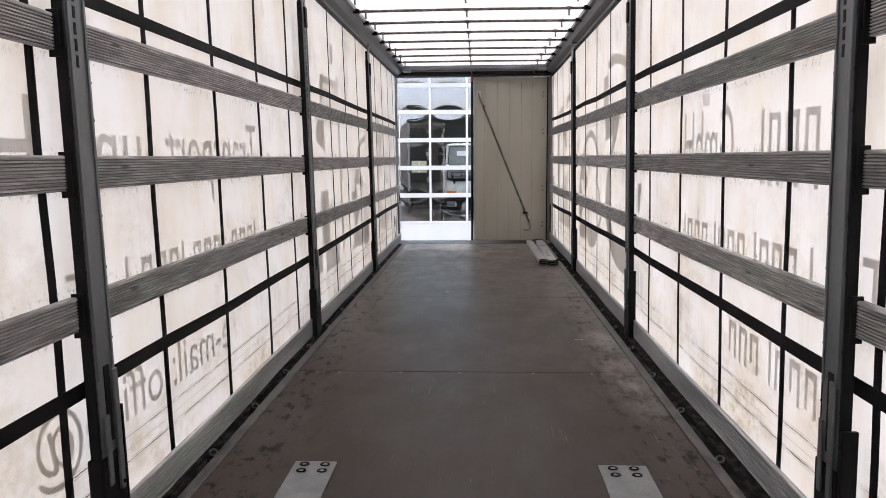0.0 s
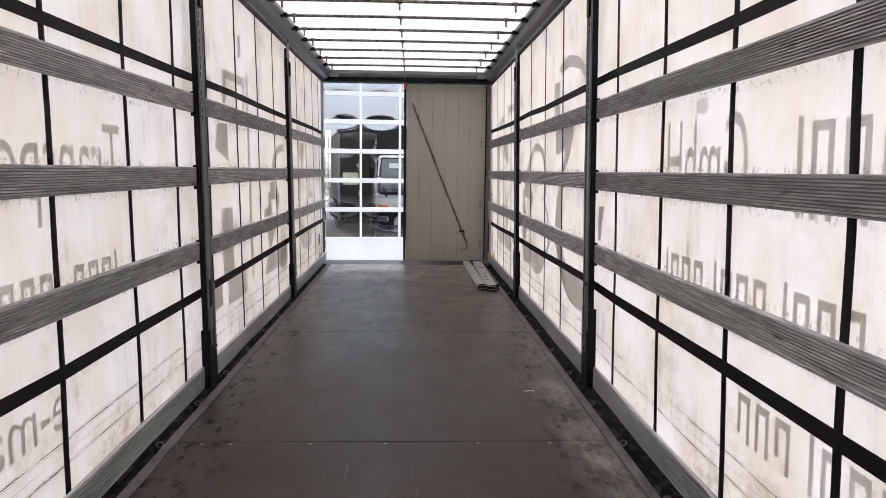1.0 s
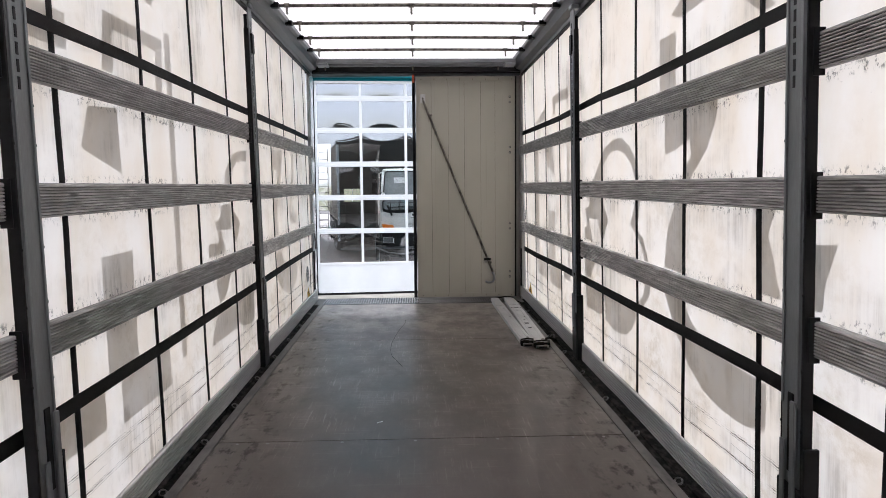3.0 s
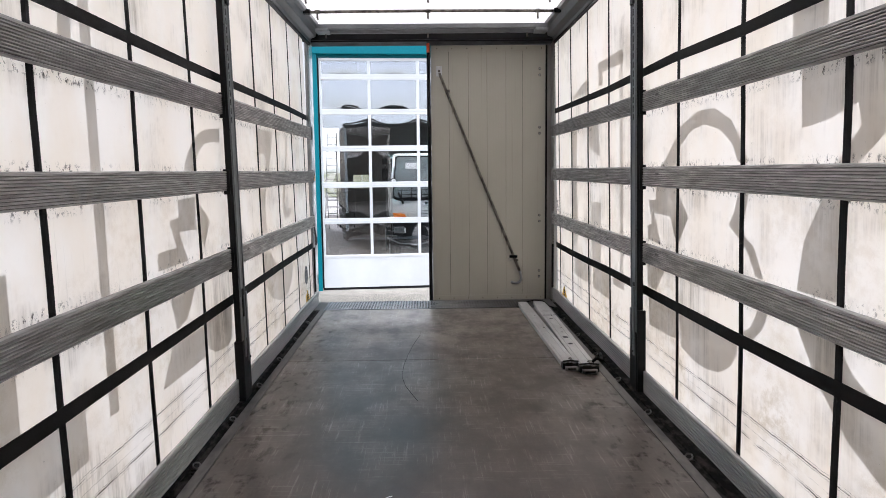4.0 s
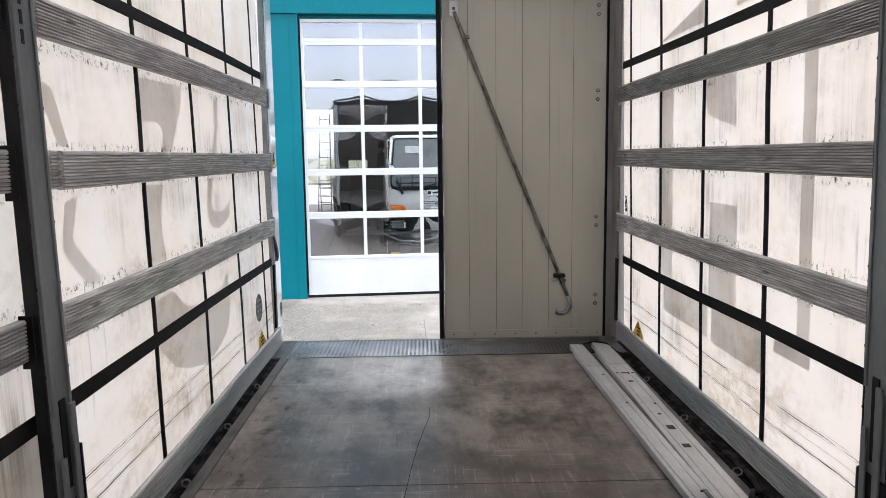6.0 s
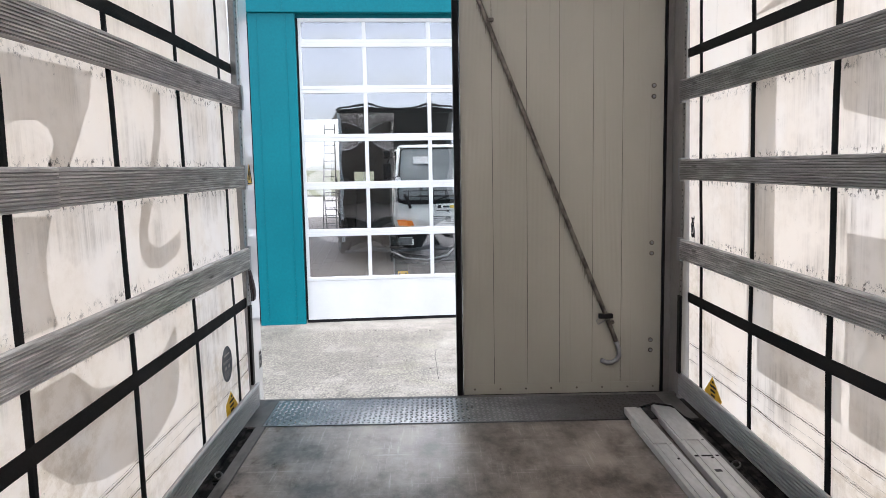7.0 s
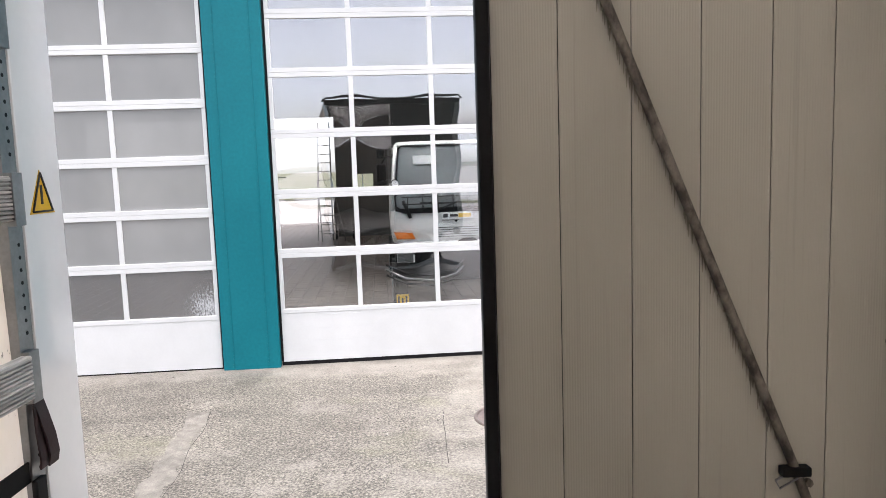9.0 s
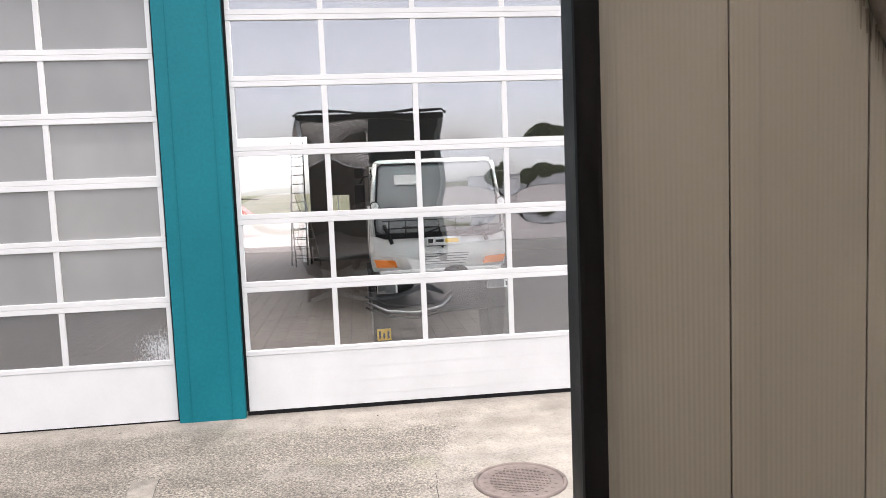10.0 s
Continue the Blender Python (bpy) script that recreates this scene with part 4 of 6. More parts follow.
# ---- roof ----
ceiling = tagged(part("ceiling", box(-1.27, 1.27, FLOOR_START, 11.80, 2.775, 2.779), ROOF), "white translucent tarpaulin roof", "roof", kind="structure")
for sx, _ in SIDES:
    name = "trim_right" if sx > 0 else "trim_left"
    prof = [(sx * x, z) for x, z in ((1.285, 2.76), (1.095, 2.76), (1.095, 2.725), (1.125, 2.715), (1.145, 2.655), (1.20, 2.635), (1.20, 2.605), (1.225, 2.60), (1.225, 2.68), (1.285, 2.68))]
    if sx < 0:
        prof = prof[::-1]
    rail = tagged(part(name, prism(prof, FLOOR_START, 11.62), RAIL), "grey aluminium curtain rail along the roof edge", "roof rail", kind="structure")
    part("runner_track", box(*sorted((sx * 1.20, sx * 1.222)), FLOOR_START, 11.55, 2.575, 2.600, 0.003), BLACK, rail, "dark runner track")


def roof_bow():
    r = root("roof_bow", None, "thin dark steel roof bow with hanging hooks", "roof bow", "roof bows")
    part("tube", tube([(-1.10, 0, 0.0), (-0.6, 0, 0.004), (0, 0, 0.006), (0.6, 0, 0.004), (1.10, 0, 0.0)], 0.013), ROD, r)
    for x in (-1.00, -0.04, 0.92):
        hook = tube([(x, 0, -0.008), (x, 0.002, -0.05), (x + 0.004, 0.008, -0.062)], 0.008, None, 8)
        part("hook", hook, ROD, r)
        part("collar", tube([(x - 0.02, 0, 0.003), (x + 0.02, 0, 0.003)], 0.017, None, 10), ROD, r)
    for s in (-1, 1):
        part("end_bracket", box(*sorted((s * 1.06, s * 1.12)), -0.03, 0.03, -0.016, 0.022, 0.004), BLACK, r)
    return r


bow = roof_bow()
bow.matrix_basis = pose(0, 10.72, 2.715)
for k in range(1, 20):
    copy_thing(bow, pose(0, 10.72 - 0.622 * k, 2.715))
carriage = root("roof_beam", pose(0, 11.30, 2.70), "heavier grey end beam of the sliding roof", "roof beam")
part("beam", box(-1.10, 1.10, -0.03, 0.03, -0.022, 0.022, 0.006), RAIL, carriage)
part("lower_beam", box(-1.06, 1.06, 0.08, 0.115, -0.045, -0.012, 0.004), RAIL, carriage)
for x in (-1.02, -0.04, 0.92):
    part("hook", tube([(x, 0.1, -0.04), (x, 0.1, -0.085)], 0.009, None, 8), ROD, carriage)
for s in (-1, 1):
    part("end_plate", box(*sorted((s * 0.98, s * 1.10)), -0.06, 0.13, -0.05, -0.023, 0.003), GALV, carriage)

# ---- rear frame ----
header = tagged(part("trim_header", box(-1.30, 1.30, 11.60, 11.86, 2.612, 2.77, 0.006), BLACK), "black rear header beam above the doorway", "header", kind="structure")
part("rain_seal", box(-1.19, 1.19, 11.56, 11.60, 2.625, 2.70, 0.004), BLACK, header)
part("marker", box(-0.055, -0.025, 11.690, 11.708, 2.52, 2.611, 0.003), RED, header, "small red reflector")
for sx, _ in SIDES:
    mat = POSTWHITE if sx < 0 else POSTGREY
    lab = "white lacquered rear corner post" if sx < 0 else "grey aluminium rear corner post"
    corner = root("rear_post", pose(sx * 1.215, 11.68, 0), lab, "corner post", "rear posts")
    X = lambda a, b: sorted((sx * a, sx * b))
    s0, s1, back = (-0.165, -0.103, 0.096) if sx < 0 else (-0.110, -0.076, 0.17)
    part("post", box(*X(0.0, 0.085), s1 + 0.002, back, -0.12, 2.612, 0.006), mat, corner)
    part("perforated_strip", box(*X(0.004, 0.035), s0, s1, 0.0, 2.61, 0.002), GALV if sx < 0 else POSTGREY, corner, "perforated galvanised strip")
    part("lower_cover", box(*X(-0.012, 0.003), s0 - 0.012, s0 + 0.035, 0.13, 0.58, 0.004), BLACK, corner, "black lower cover")
    for k in range(62):
        z = 0.60 + k * 0.032
        if not any(a - 0.04 < z < b + 0.03 for a, b in SLAT_Z):
            part("hole", disc((sx * 0.0032, (s0 + s1) / 2 + 0.006, z), 0.0055, (sx, 0, 0), 0.002, None, 6), BLACK, corner)
    for a, b in SLAT_Z:
        part("slat_pocket", box(*X(-0.019, 0.003), s0 - 0.002, s0 + 0.042, a - 0.012, b + 0.008, 0.002), GALV, corner, "steel slat end cap")
loop = root("strap_loop", pose(-1.208, 11.548, 0.60), "dark maroon strap looped under the slat end on the corner post", "strap loop")
MAROON = varied("dark maroon webbing", (0.016, 0.006, 0.007), (0.040, 0.014, 0.016), 0.7, 0, 9, 200, bumps=0.3)
for name, rise, curve in (("webbing", 0.026, ((-0.004, 0.19), (0.006, 0.14), (0.016, 0.08), (0.018, 0.03), (0.010, 0.0))), ("webbing_fold", -0.012, ((0.000, 0.17), (0.004, 0.10), (0.012, 0.03), (0.010, 0.006)))):
    bm, prev = bmesh.new(), None
    for x, z in curve:
        ring = [bm.verts.new((x + dx, rise * (0.19 - z) / 0.19 + dy, z)) for dx, dy in ((0, -0.024), (0.004, -0.022), (0.004, 0.022), (0, 0.024))]
        if prev:
            for i in range(4):
                bm.faces.new((prev[i], prev[(i + 1) % 4], ring[(i + 1) % 4], ring[i]))
        else:
            bm.faces.new(ring)
        prev = ring
    bm.faces.new(prev[::-1])
    bmesh.ops.recalc_face_normals(bm, faces=bm.faces)
    part(name, bm, MAROON, loop)

# ---- closed rear door leaf ----
leaf = tagged(part("door_1", box(-0.015, 1.158, REAR + 0.006, REAR + 0.06, -0.033, 2.60, 0.002), BLACK), "closed grey-beige panelled rear door leaf", "door", kind="structure")
cuts = (-0.015, 0.168, 0.367, 0.557, 0.751, 0.921, 1.157)
for a, b in zip(cuts, cuts[1:]):
    part("panel", box(a + 0.0012, b - 0.0012, REAR, REAR + 0.005, -0.030, 2.598, 0.0008), LEAF, leaf, "grey-beige vertical panel board")
part("bottom_strip", box(0.004, 1.15, REAR - 0.006, REAR - 0.001, -0.028, 0.034, 0.001), LEAF, leaf, "riveted bottom strip")
part("top_strip", box(0.004, 1.15, REAR - 0.006, REAR - 0.001, 2.535, 2.596, 0.001), LEAF, leaf, "riveted top strip")
for z in (0.004, 2.565):
    for k in range(8):
        part("rivet", disc((0.05 + 0.152 * k, REAR - 0.005, z), 0.006, (0, -1, 0), 0.005, None, 8), ROD, leaf)
for z in (2.36, 1.77, 0.866, 0.286):
    for d in (0, -0.062):
        bolt = part("bolt", disc((1.097, REAR - 0.001, z + d), 0.014, (0, -1, 0), 0.004, None, 14), ROD, leaf, "dark dome bolt")
        part("bolt_head", disc((1.097, REAR - 0.004, z + d), 0.008, (0, -1, 0), 0.006, None, 8), GALV, bolt)
seal = part("edge_seal", box(-0.056, -0.019, REAR - 0.035, REAR + 0.05, -0.036, 2.60, 0.008), BLACK, leaf, "black rubber edge seal")
part("hinge_jamb", box(1.1755, 1.2145, REAR + 0.004, REAR + 0.06, -0.036, 2.60, 0.003), POSTGREY, leaf, "worn grey hinge jamb")
part("hinge_seal", box(1.159, 1.174, REAR - 0.01, REAR + 0.04, -0.036, 2.60, 0.004), BLACK, leaf, "black rubber hinge seal")

# short vertical streaks, darker than the panel, below the stay rod
verts, faces = [], []
rnd = random.Random(21)
for k in range(150):
    z = 0.55 + 1.7 * k / 150 + rnd.uniform(-0.006, 0.006)
    x, w, h = 0.830 - (z - 0.44) * 0.4048 + rnd.uniform(-0.016, -0.004), rnd.uniform(0.0012, 0.0032), rnd.uniform(0.012, 0.055)
    q = len(verts)
    verts += [(x - w, REAR - 0.0006, z), (x + w, REAR - 0.0006, z), (x + w * 0.4, REAR - 0.0006, z - h), (x - w * 0.4, REAR - 0.0006, z - h)]
    faces.append((q, q + 1, q + 2, q + 3))
me = bpy.data.meshes.new("rust_runs")
me.from_pydata(verts, [], faces)
me.materials.append(varied("thin dark streak", (0.20, 0.18, 0.14), (0.30, 0.275, 0.22), 0.6, 0, 30, 90))
runs = new("rust_runs", me)
runs.parent = leaf
tagged(runs, "fine darker brown streaks below the stay rod", kind="stuff")

rod = root("locking_rod", pose(-0.006, REAR - 0.017, 0), "rusty steel door stay rod hooked diagonally on the door", "rod")
part("bar", tube([(0.078, 0, 2.32), (0.150, 0.0, 2.136), (0.364, 0.0, 1.6), (0.490, 0.0, 1.285), (0.834, 0, 0.44), (0.895, 0, 0.285)], 0.0140), ROD, rod)
curl = [(0.895, 0, 0.285), (0.912, 0, 0.235), (0.914, 0, 0.20), (0.898, 0, 0.17), (0.868, 0, 0.155), (0.835, 0, 0.158), (0.806, 0, 0.172)]
part("hook", tube(curl, 0.0140), GALV, rod, "bright curved hook")
clamp = part("clamp", box(0.79, 0.872, -0.022, 0.012, 0.425, 0.452, 0.004), BLACK, rod, "black rod clamp")
part("clip", tube([(0.80, -0.012, 0.43), (0.772, -0.014, 0.415), (0.785, -0.012, 0.39), (0.85, -0.010, 0.425)], 0.0035, None, 6), GALV, clamp)
part("nut", disc((0.872, 0.006, 0.40), 0.012, (0, -1, 0), 0.016, None, 6), ROD, clamp)
bracket = part("bracket", box(0.045, 0.105, -0.006, 0.0145, 2.29, 2.39, 0.003), ALU, rod, "bare metal top bracket")
part("pin", disc((0.075, 0.012, 2.34), 0.012, (0, -1, 0), 0.022), ROD, bracket)
part("stud", box(0.145, 0.185, -0.02, 0.0145, 2.135, 2.155, 0.003), ROD, rod)

# ---- cargo bars on the floor ----


def cargo_bar(name, p, q, wide, label):
    d = Vector(q) - Vector(p)
    r = root(name, pose(p[0], p[1], p[2], 0, 0, math.degrees(math.atan2(-d.x, d.y))), label, "cargo bar", "cargo bars")
    n, h = d.length, 0.034
    part("beam", box(-wide, wide, 0.02, n - 0.10, 0.0, h, 0.004), ALU, r)
    for s in (-0.5, 0.5):
        part("ridge", box(s * wide - 0.006, s * wide + 0.006, 0.03, n - 0.36, h, h + 0.004, 0.0015), ALU, r)
    part("inner_sleeve", box(-wide * 0.86, wide * 0.86, n - 0.45, n + 0.06, 0.006, h + 0.006, 0.003), ALU, r, "pale telescopic end sleeve")
    cap = part("end_cap", box(-wide - 0.004, wide + 0.004, -0.045, 0.02, 0.0, h + 0.008, 0.005), BLACK, r, "black end fitting")
    for k in range(3):
        x = -wide * 0.6 + wide * 0.6 * k
        part("slot", box(x - 0.008, x + 0.008, -0.032, 0.010, h + 0.0082, h + 0.011, 0.001), EDGE, cap)
    part("tongue", box(-wide * 0.8, wide * 0.8, -0.085, -0.046, 0.002, h - 0.008, 0.004), EDGE, cap, "dark steel tongue")
    part("tongue_hole", box(-wide * 0.55, wide * 0.55, -0.0865, -0.0852, 0.008, h - 0.014), DIRT, cap)
    latch = part("latch", box(-wide * 0.75, wide * 0.2, -0.060, -0.047, h - 0.010, h + 0.016, 0.004), DIRT, r, "dark spring latch")
    part("release_lever", box(wide * 0.25, wide * 0.55, -0.055, 0.09, h + 0.0085, h + 0.017, 0.003), EDGE, latch, "worn steel release lever")
    part("spring", tube([(-wide, -0.03, h + 0.018), (-wide * 0.2, -0.07, h + 0.034), (wide, -0.04, h + 0.02)], 0.006, None, 6), BLACK, latch)
    for y in (0.10, n * 0.5, n * 0.72):
        part("rivet", disc((wide * 0.3, y, h - 0.001), 0.006, (0, 0, 1), 0.004, None, 8), BLACK, r)
    return r


cargo_bar("cargo_bar", (0.882, 8.98, 0.004), (0.858, 11.20, 0.004), 0.050, "scuffed aluminium cargo bar lying on the floor")
cargo_bar("cargo_bar", (0.990, 8.90, 0.004), (1.022, 11.24, 0.004), 0.062, "wide scuffed aluminium cargo bar lying by the wall")
wide_bar = bpy.data.objects["cargo_bar.001"]
for y, w, d in ((0.62, 0.030, 0.020), (0.84, 0.034, 0.026), (1.02, 0.012, 0.010), (1.55, 0.020, 0.012)):
    part("worn_label", box(-w, w * 0.4, y - d, y + d, 0.0342, 0.0352), INK, wide_bar, "worn dark label")
part("sleeve_edge", box(-0.053, 0.053, 1.700, 1.712, 0.0342, 0.0372, 0.001), BLACK, wide_bar)
cord = root("strap_end", pose(1.05, 9.0, 0.0), "dark crumpled strap end lying beside the cargo bars", "strap")
part("webbing", tube([(-0.02, -0.04, 0.045), (0.03, 0.05, 0.05), (0.08, 0.10, 0.02), (0.10, 0.20, 0.02), (0.115, 0.30, 0.014)], 0.012, None, 6), BLACK, cord)
cord2 = root("strap_end", pose(0.98, 11.23, 0.0), "dark crumpled strap end by the corner post", "strap")
part("webbing", tube([(-0.10, 0.02, 0.04), (0.0, 0.05, 0.055), (0.08, 0.02, 0.05), (0.13, -0.05, 0.012), (0.16, -0.12, 0.010)], 0.006, None, 6), BLACK, cord2)

# ---- small things ----


def sticker(name, sx, y, z, verts2, mat, lab, depth=1.2435):
    bm = bmesh.new()
    fr = [bm.verts.new((sx * depth, y + a, z + b)) for a, b in verts2]
    bk = [bm.verts.new((sx * (depth + 0.0012), y + a, z + b)) for a, b in verts2]
    bm.faces.new(fr)
    bm.faces.new(bk[::-1])
    for i in range(len(fr)):
        bm.faces.new((fr[i], fr[i - 1], bk[i - 1], bk[i]))
    bmesh.ops.recalc_face_normals(bm, faces=bm.faces)
    return tagged(part(name, bm, mat), lab, "sticker")


def strip(parent, sx, y0, y1, z0, z1, depth, mat=INK):
    part("print_bar", box(*sorted((sx * depth, sx * (depth + 0.0006))), y0, y1, z0, z1), mat, parent)


tilted = {1: ((0.007, 0.077), (-0.121, -0.018), (-0.093, -0.048), (0.087, -0.058), (0.114, -0.023)), -1: ((-0.006, 0.076), (0.113, -0.035), (0.02, -0.076), (-0.10, -0.043), (-0.104, 0.029))}
for sx, y, z in ((1, 11.19, 0.14), (-1, 11.16, 0.13)):
    st = sticker("warning_sticker", sx, y, z, tilted[sx], YELLOW, "yellow tilted square lashing sticker on the curtain")
    for k in range(3):
        strip(st, sx, y - 0.045 + 0.008 * k, y + 0.035 - 0.006 * k, z + 0.022 - 0.024 * k, z + 0.034 - 0.024 * k, 1.2425)
    strip(st, sx, y - 0.012, y + 0.012, z + 0.045, z + 0.058, 1.2425)
badge = sticker("round_sticker", -1, 11.125, 0.358, [(0.088 * math.cos(a), 0.09 * math.sin(a)) for a in [k * math.tau / 28 for k in range(28)]], NAVY, "round navy blue sticker with pale print on the curtain")
for y0, y1, z, h in ((-0.045, 0.045, 0.402, 0.009), (-0.072, 0.072, 0.374, 0.003), (-0.066, 0.066, 0.366, 0.003), (-0.048, -0.012, 0.334, 0.015), (-0.062, 0.062, 0.318, 0.003), (-0.058, 0.058, 0.309, 0.003), (-0.052, 0.052, 0.300, 0.003), (-0.040, 0.040, 0.291, 0.003)):
    strip(badge, -1, 11.125 + y0, 11.125 + y1, z, z + h, 1.2425, POSTGREY)
strip(badge, -1, 11.140, 11.165, 0.332, 0.350, 1.2425, POSTGREY)
tri = sticker("warning_sticker", -1, 11.668, 1.302, ((-0.060, -0.055), (0.060, -0.055), (0.0, 0.060)), YELLOW, "yellow warning triangle sticker on the white corner post", 1.2135)
for a0, a1 in (((-0.048, -0.049), (0.048, -0.049)), ((0.048, -0.049), (0.0, 0.052)), ((0.0, 0.052), (-0.048, -0.049))):
    part("border", tube([(-1.2128, 11.668 + a0[0], 1.302 + a0[1]), (-1.2128, 11.668 + a1[0], 1.302 + a1[1])], 0.0035, None, 4), INK, tri)
part("mark", box(-1.2135, -1.2122, 11.663, 11.673, 1.272, 1.322), INK, tri)
plate = sticker("small_sticker", -1, 11.729, 0.223, ((-0.030, -0.052), (0.030, -0.052), (0.030, 0.052), (-0.030, 0.052)), POSTGREY, "worn grey sticker with dark print low on the white corner post", 1.2135)
for y0, y1, z0, z1 in ((-0.024, 0.020, 0.030, 0.046), (-0.020, 0.004, -0.004, 0.022), (0.010, 0.026, -0.044, 0.020), (-0.024, -0.004, -0.046, -0.024)):
    strip(plate, -1, 11.729 + y0, 11.729 + y1, 0.223 + z0, 0.223 + z1, 1.2127)
tag = sticker("small_sticker", 1, 11.495, 0.975, ((-0.030, -0.058), (-0.004, -0.050), (0.006, -0.060), (0.026, -0.040), (0.018, -0.010), (0.028, 0.016), (0.010, 0.030), (0.022, 0.056), (-0.012, 0.050), (-0.028, 0.062), (-0.020, 0.012), (-0.032, -0.016)), INK, "scuffed black sticker remnant on the curtain")
for y0, y1, z0, z1 in ((-0.016, -0.006, -0.030, 0.004), (0.000, 0.012, -0.038, -0.026), (-0.004, 0.008, 0.014, 0.022), (-0.016, -0.008, 0.030, 0.044)):
    strip(tag, 1, 11.495 + y0, 11.495 + y1, 0.975 + z0, 0.975 + z1, 1.2425, WHITE)
for ob in [o for o in bpy.data.objects if o.name.split(".")[0] in ("warning_sticker", "round_sticker", "small_sticker") and o not in (tri, plate)]:
    for piece in (ob, *ob.children):
        for v in piece.data.vertices:
            v.co.x -= LEAN * (v.co.z - 1.0)
wrapper = root("plastic_scrap", pose(0.80, 5.12, 0.001), "tiny bright bent scrap of plastic tie on the floor", "litter")
part("tie", tube([(-0.03, 0.0, 0.004), (0.0, 0.012, 0.006), (0.03, 0.004, 0.005), (0.02, -0.02, 0.004)], 0.0022, None, 5), WHITE, wrapper)
scrap = root("plastic_scrap", pose(-0.24, 7.05, 0.001), "tiny bright bent scrap of plastic tie on the floor", "litter")
part("tie", tube([(-0.012, 0.0, 0.003), (0.0, 0.01, 0.004), (0.016, 0.02, 0.003)], 0.002, None, 5), WHITE, scrap)
crack = root("floor_scratch", pose(-0.10, 9.2, 0.0005), "long thin curved dark scratch in the floor coating", "scratch")
part("line", tube([(-0.06 + 0.02, 0.98, 0), (-0.037, 0.86, 0), (-0.09, 0.5, 0), (-0.119, 0.216, 0), (-0.140, -0.05, 0), (-0.144, -0.242, 0), (-0.138, -0.40, 0), (-0.119, -0.551, 0), (-0.066, -0.76, 0), (-0.035, -0.869, 0)], 0.0015, None, 4), DIRT, crack)

# ---- yard and ground ----


def ground_z(x):
    return -0.945


bm = bmesh.new()
xs, ys = (-1500, -300, -60, -8, 8, 60, 300, 1500), (-1500, -300, -45, 18.5, 60, 1500)
grid = [[bm.verts.new((x, y, ground_z(x))) for x in xs] for y in ys]
for a, b in zip(grid, grid[1:]):
    for k in range(len(xs) - 1):
        bm.faces.new((a[k], a[k + 1], b[k + 1], b[k]))
ground = tagged(part("ground", bm, CONCRETE), "weathered exposed-aggregate concrete yard with damp dark patches", "ground", kind="structure")
far = tagged(part("backdrop", box(-600, 600, -900, -90, -0.86, -0.80), FIELD), "distant pale green and brown fields", "field", kind="structure")

tagged(part("road_rear", box(-60, 60, 41.5, 66, -0.96, -0.90), GRAVEL), "pale sandy yard behind the hall", "yard", kind="structure")
tagged(part("backdrop_rear", box(-600, 600, 68, 900, -0.86, -0.80), FIELD), "distant pale green field behind the hall", "field", kind="structure")
digger = root("loader", pose(-9.9, 50.0, -0.90), "orange-red loader with a tilted bucket in the far yard", "loader")
part("bucket", prism([(-1.2, 0.7), (0.1, 1.75), (0.3, 1.65), (0.9, 1.15), (0.6, 1.0), (-0.6, 0.6)], -0.6, 0.6), RED, digger, "orange-red tilted bucket")
part("boom", tube([(-1.8, 0.0, 2.15), (1.3, 0.0, 1.95)], 0.04, None, 6), BLACK, digger)
for y in (-0.5, 0.5):
    part("wheel", tube([(-1.0, y - 0.12, 0.4), (-1.0, y + 0.12, 0.4)], 0.4, None, 16), TYRE, digger)
manhole = root("manhole_cover", pose(0.44, 16.17, ground_z(0.44)), "round rusty grey-brown cast-iron manhole cover in the concrete", "manhole cover")
IRON = varied("rusty cast iron", (0.13, 0.105, 0.092), (0.25, 0.205, 0.185), 0.65, 0.3, 8, 60)
part("frame", tube([(0.345 * math.cos(a), 0.345 * math.sin(a), 0.002) for a in [k * math.tau / 40 for k in range(41)]], 0.018, None, 6), IRON, manhole)
lid = part("lid", disc((0, 0, -0.02), 0.325, (0, 0, 1), 0.028, None, 40), IRON, manhole)
bm = bmesh.new()
for k in range(-7, 8):
    w = math.sqrt(max(0.0, 0.235 ** 2 - (k * 0.030) ** 2))
    if w > 0.03:
        box(k * 0.030 - 0.004, k * 0.030 + 0.004, -w, w, 0.008, 0.013, 0, bm)
        box(-w, w, k * 0.030 - 0.004, k * 0.030 + 0.004, 0.0082, 0.0128, 0, bm)
part("grip_pattern", bm, IRON, lid)
for k in range(20):
    a = k * math.tau / 20
    part("cleat", disc((0.275 * math.cos(a), 0.275 * math.sin(a), 0.006), 0.016, (0, 0, 1), 0.006, None, 8), IRON, lid)

PEBBLE, pn, pl, pb = material("loose chips", 0.8)
geo = pn.new("ShaderNodeNewGeometry")
pl.new(ramp(pn, pl, geo.outputs["Random Per Island"], (0.0, (0.05, 0.045, 0.04)), (0.45, (0.20, 0.18, 0.155)), (1.0, (0.46, 0.43, 0.39))), pb.inputs["Base Color"])
CRACKED = varied("dark crack filling", (0.03, 0.028, 0.025), (0.07, 0.066, 0.06), 0.9, 0, 20, 90)
MORTAR = varied("pale repair mortar", (0.17, 0.156, 0.132), (0.33, 0.305, 0.262), 0.85, 0, 9, 80, bumps=0.3, grain=0.75)
mend = root("repair_strip", pose(-2.42, 15.6, -0.945, 0, 0, 7.0), "pale worn mortar strip along the yard concrete", "repair strip")
bm = bmesh.new()
rnd = random.Random(4)
left, right = [], []
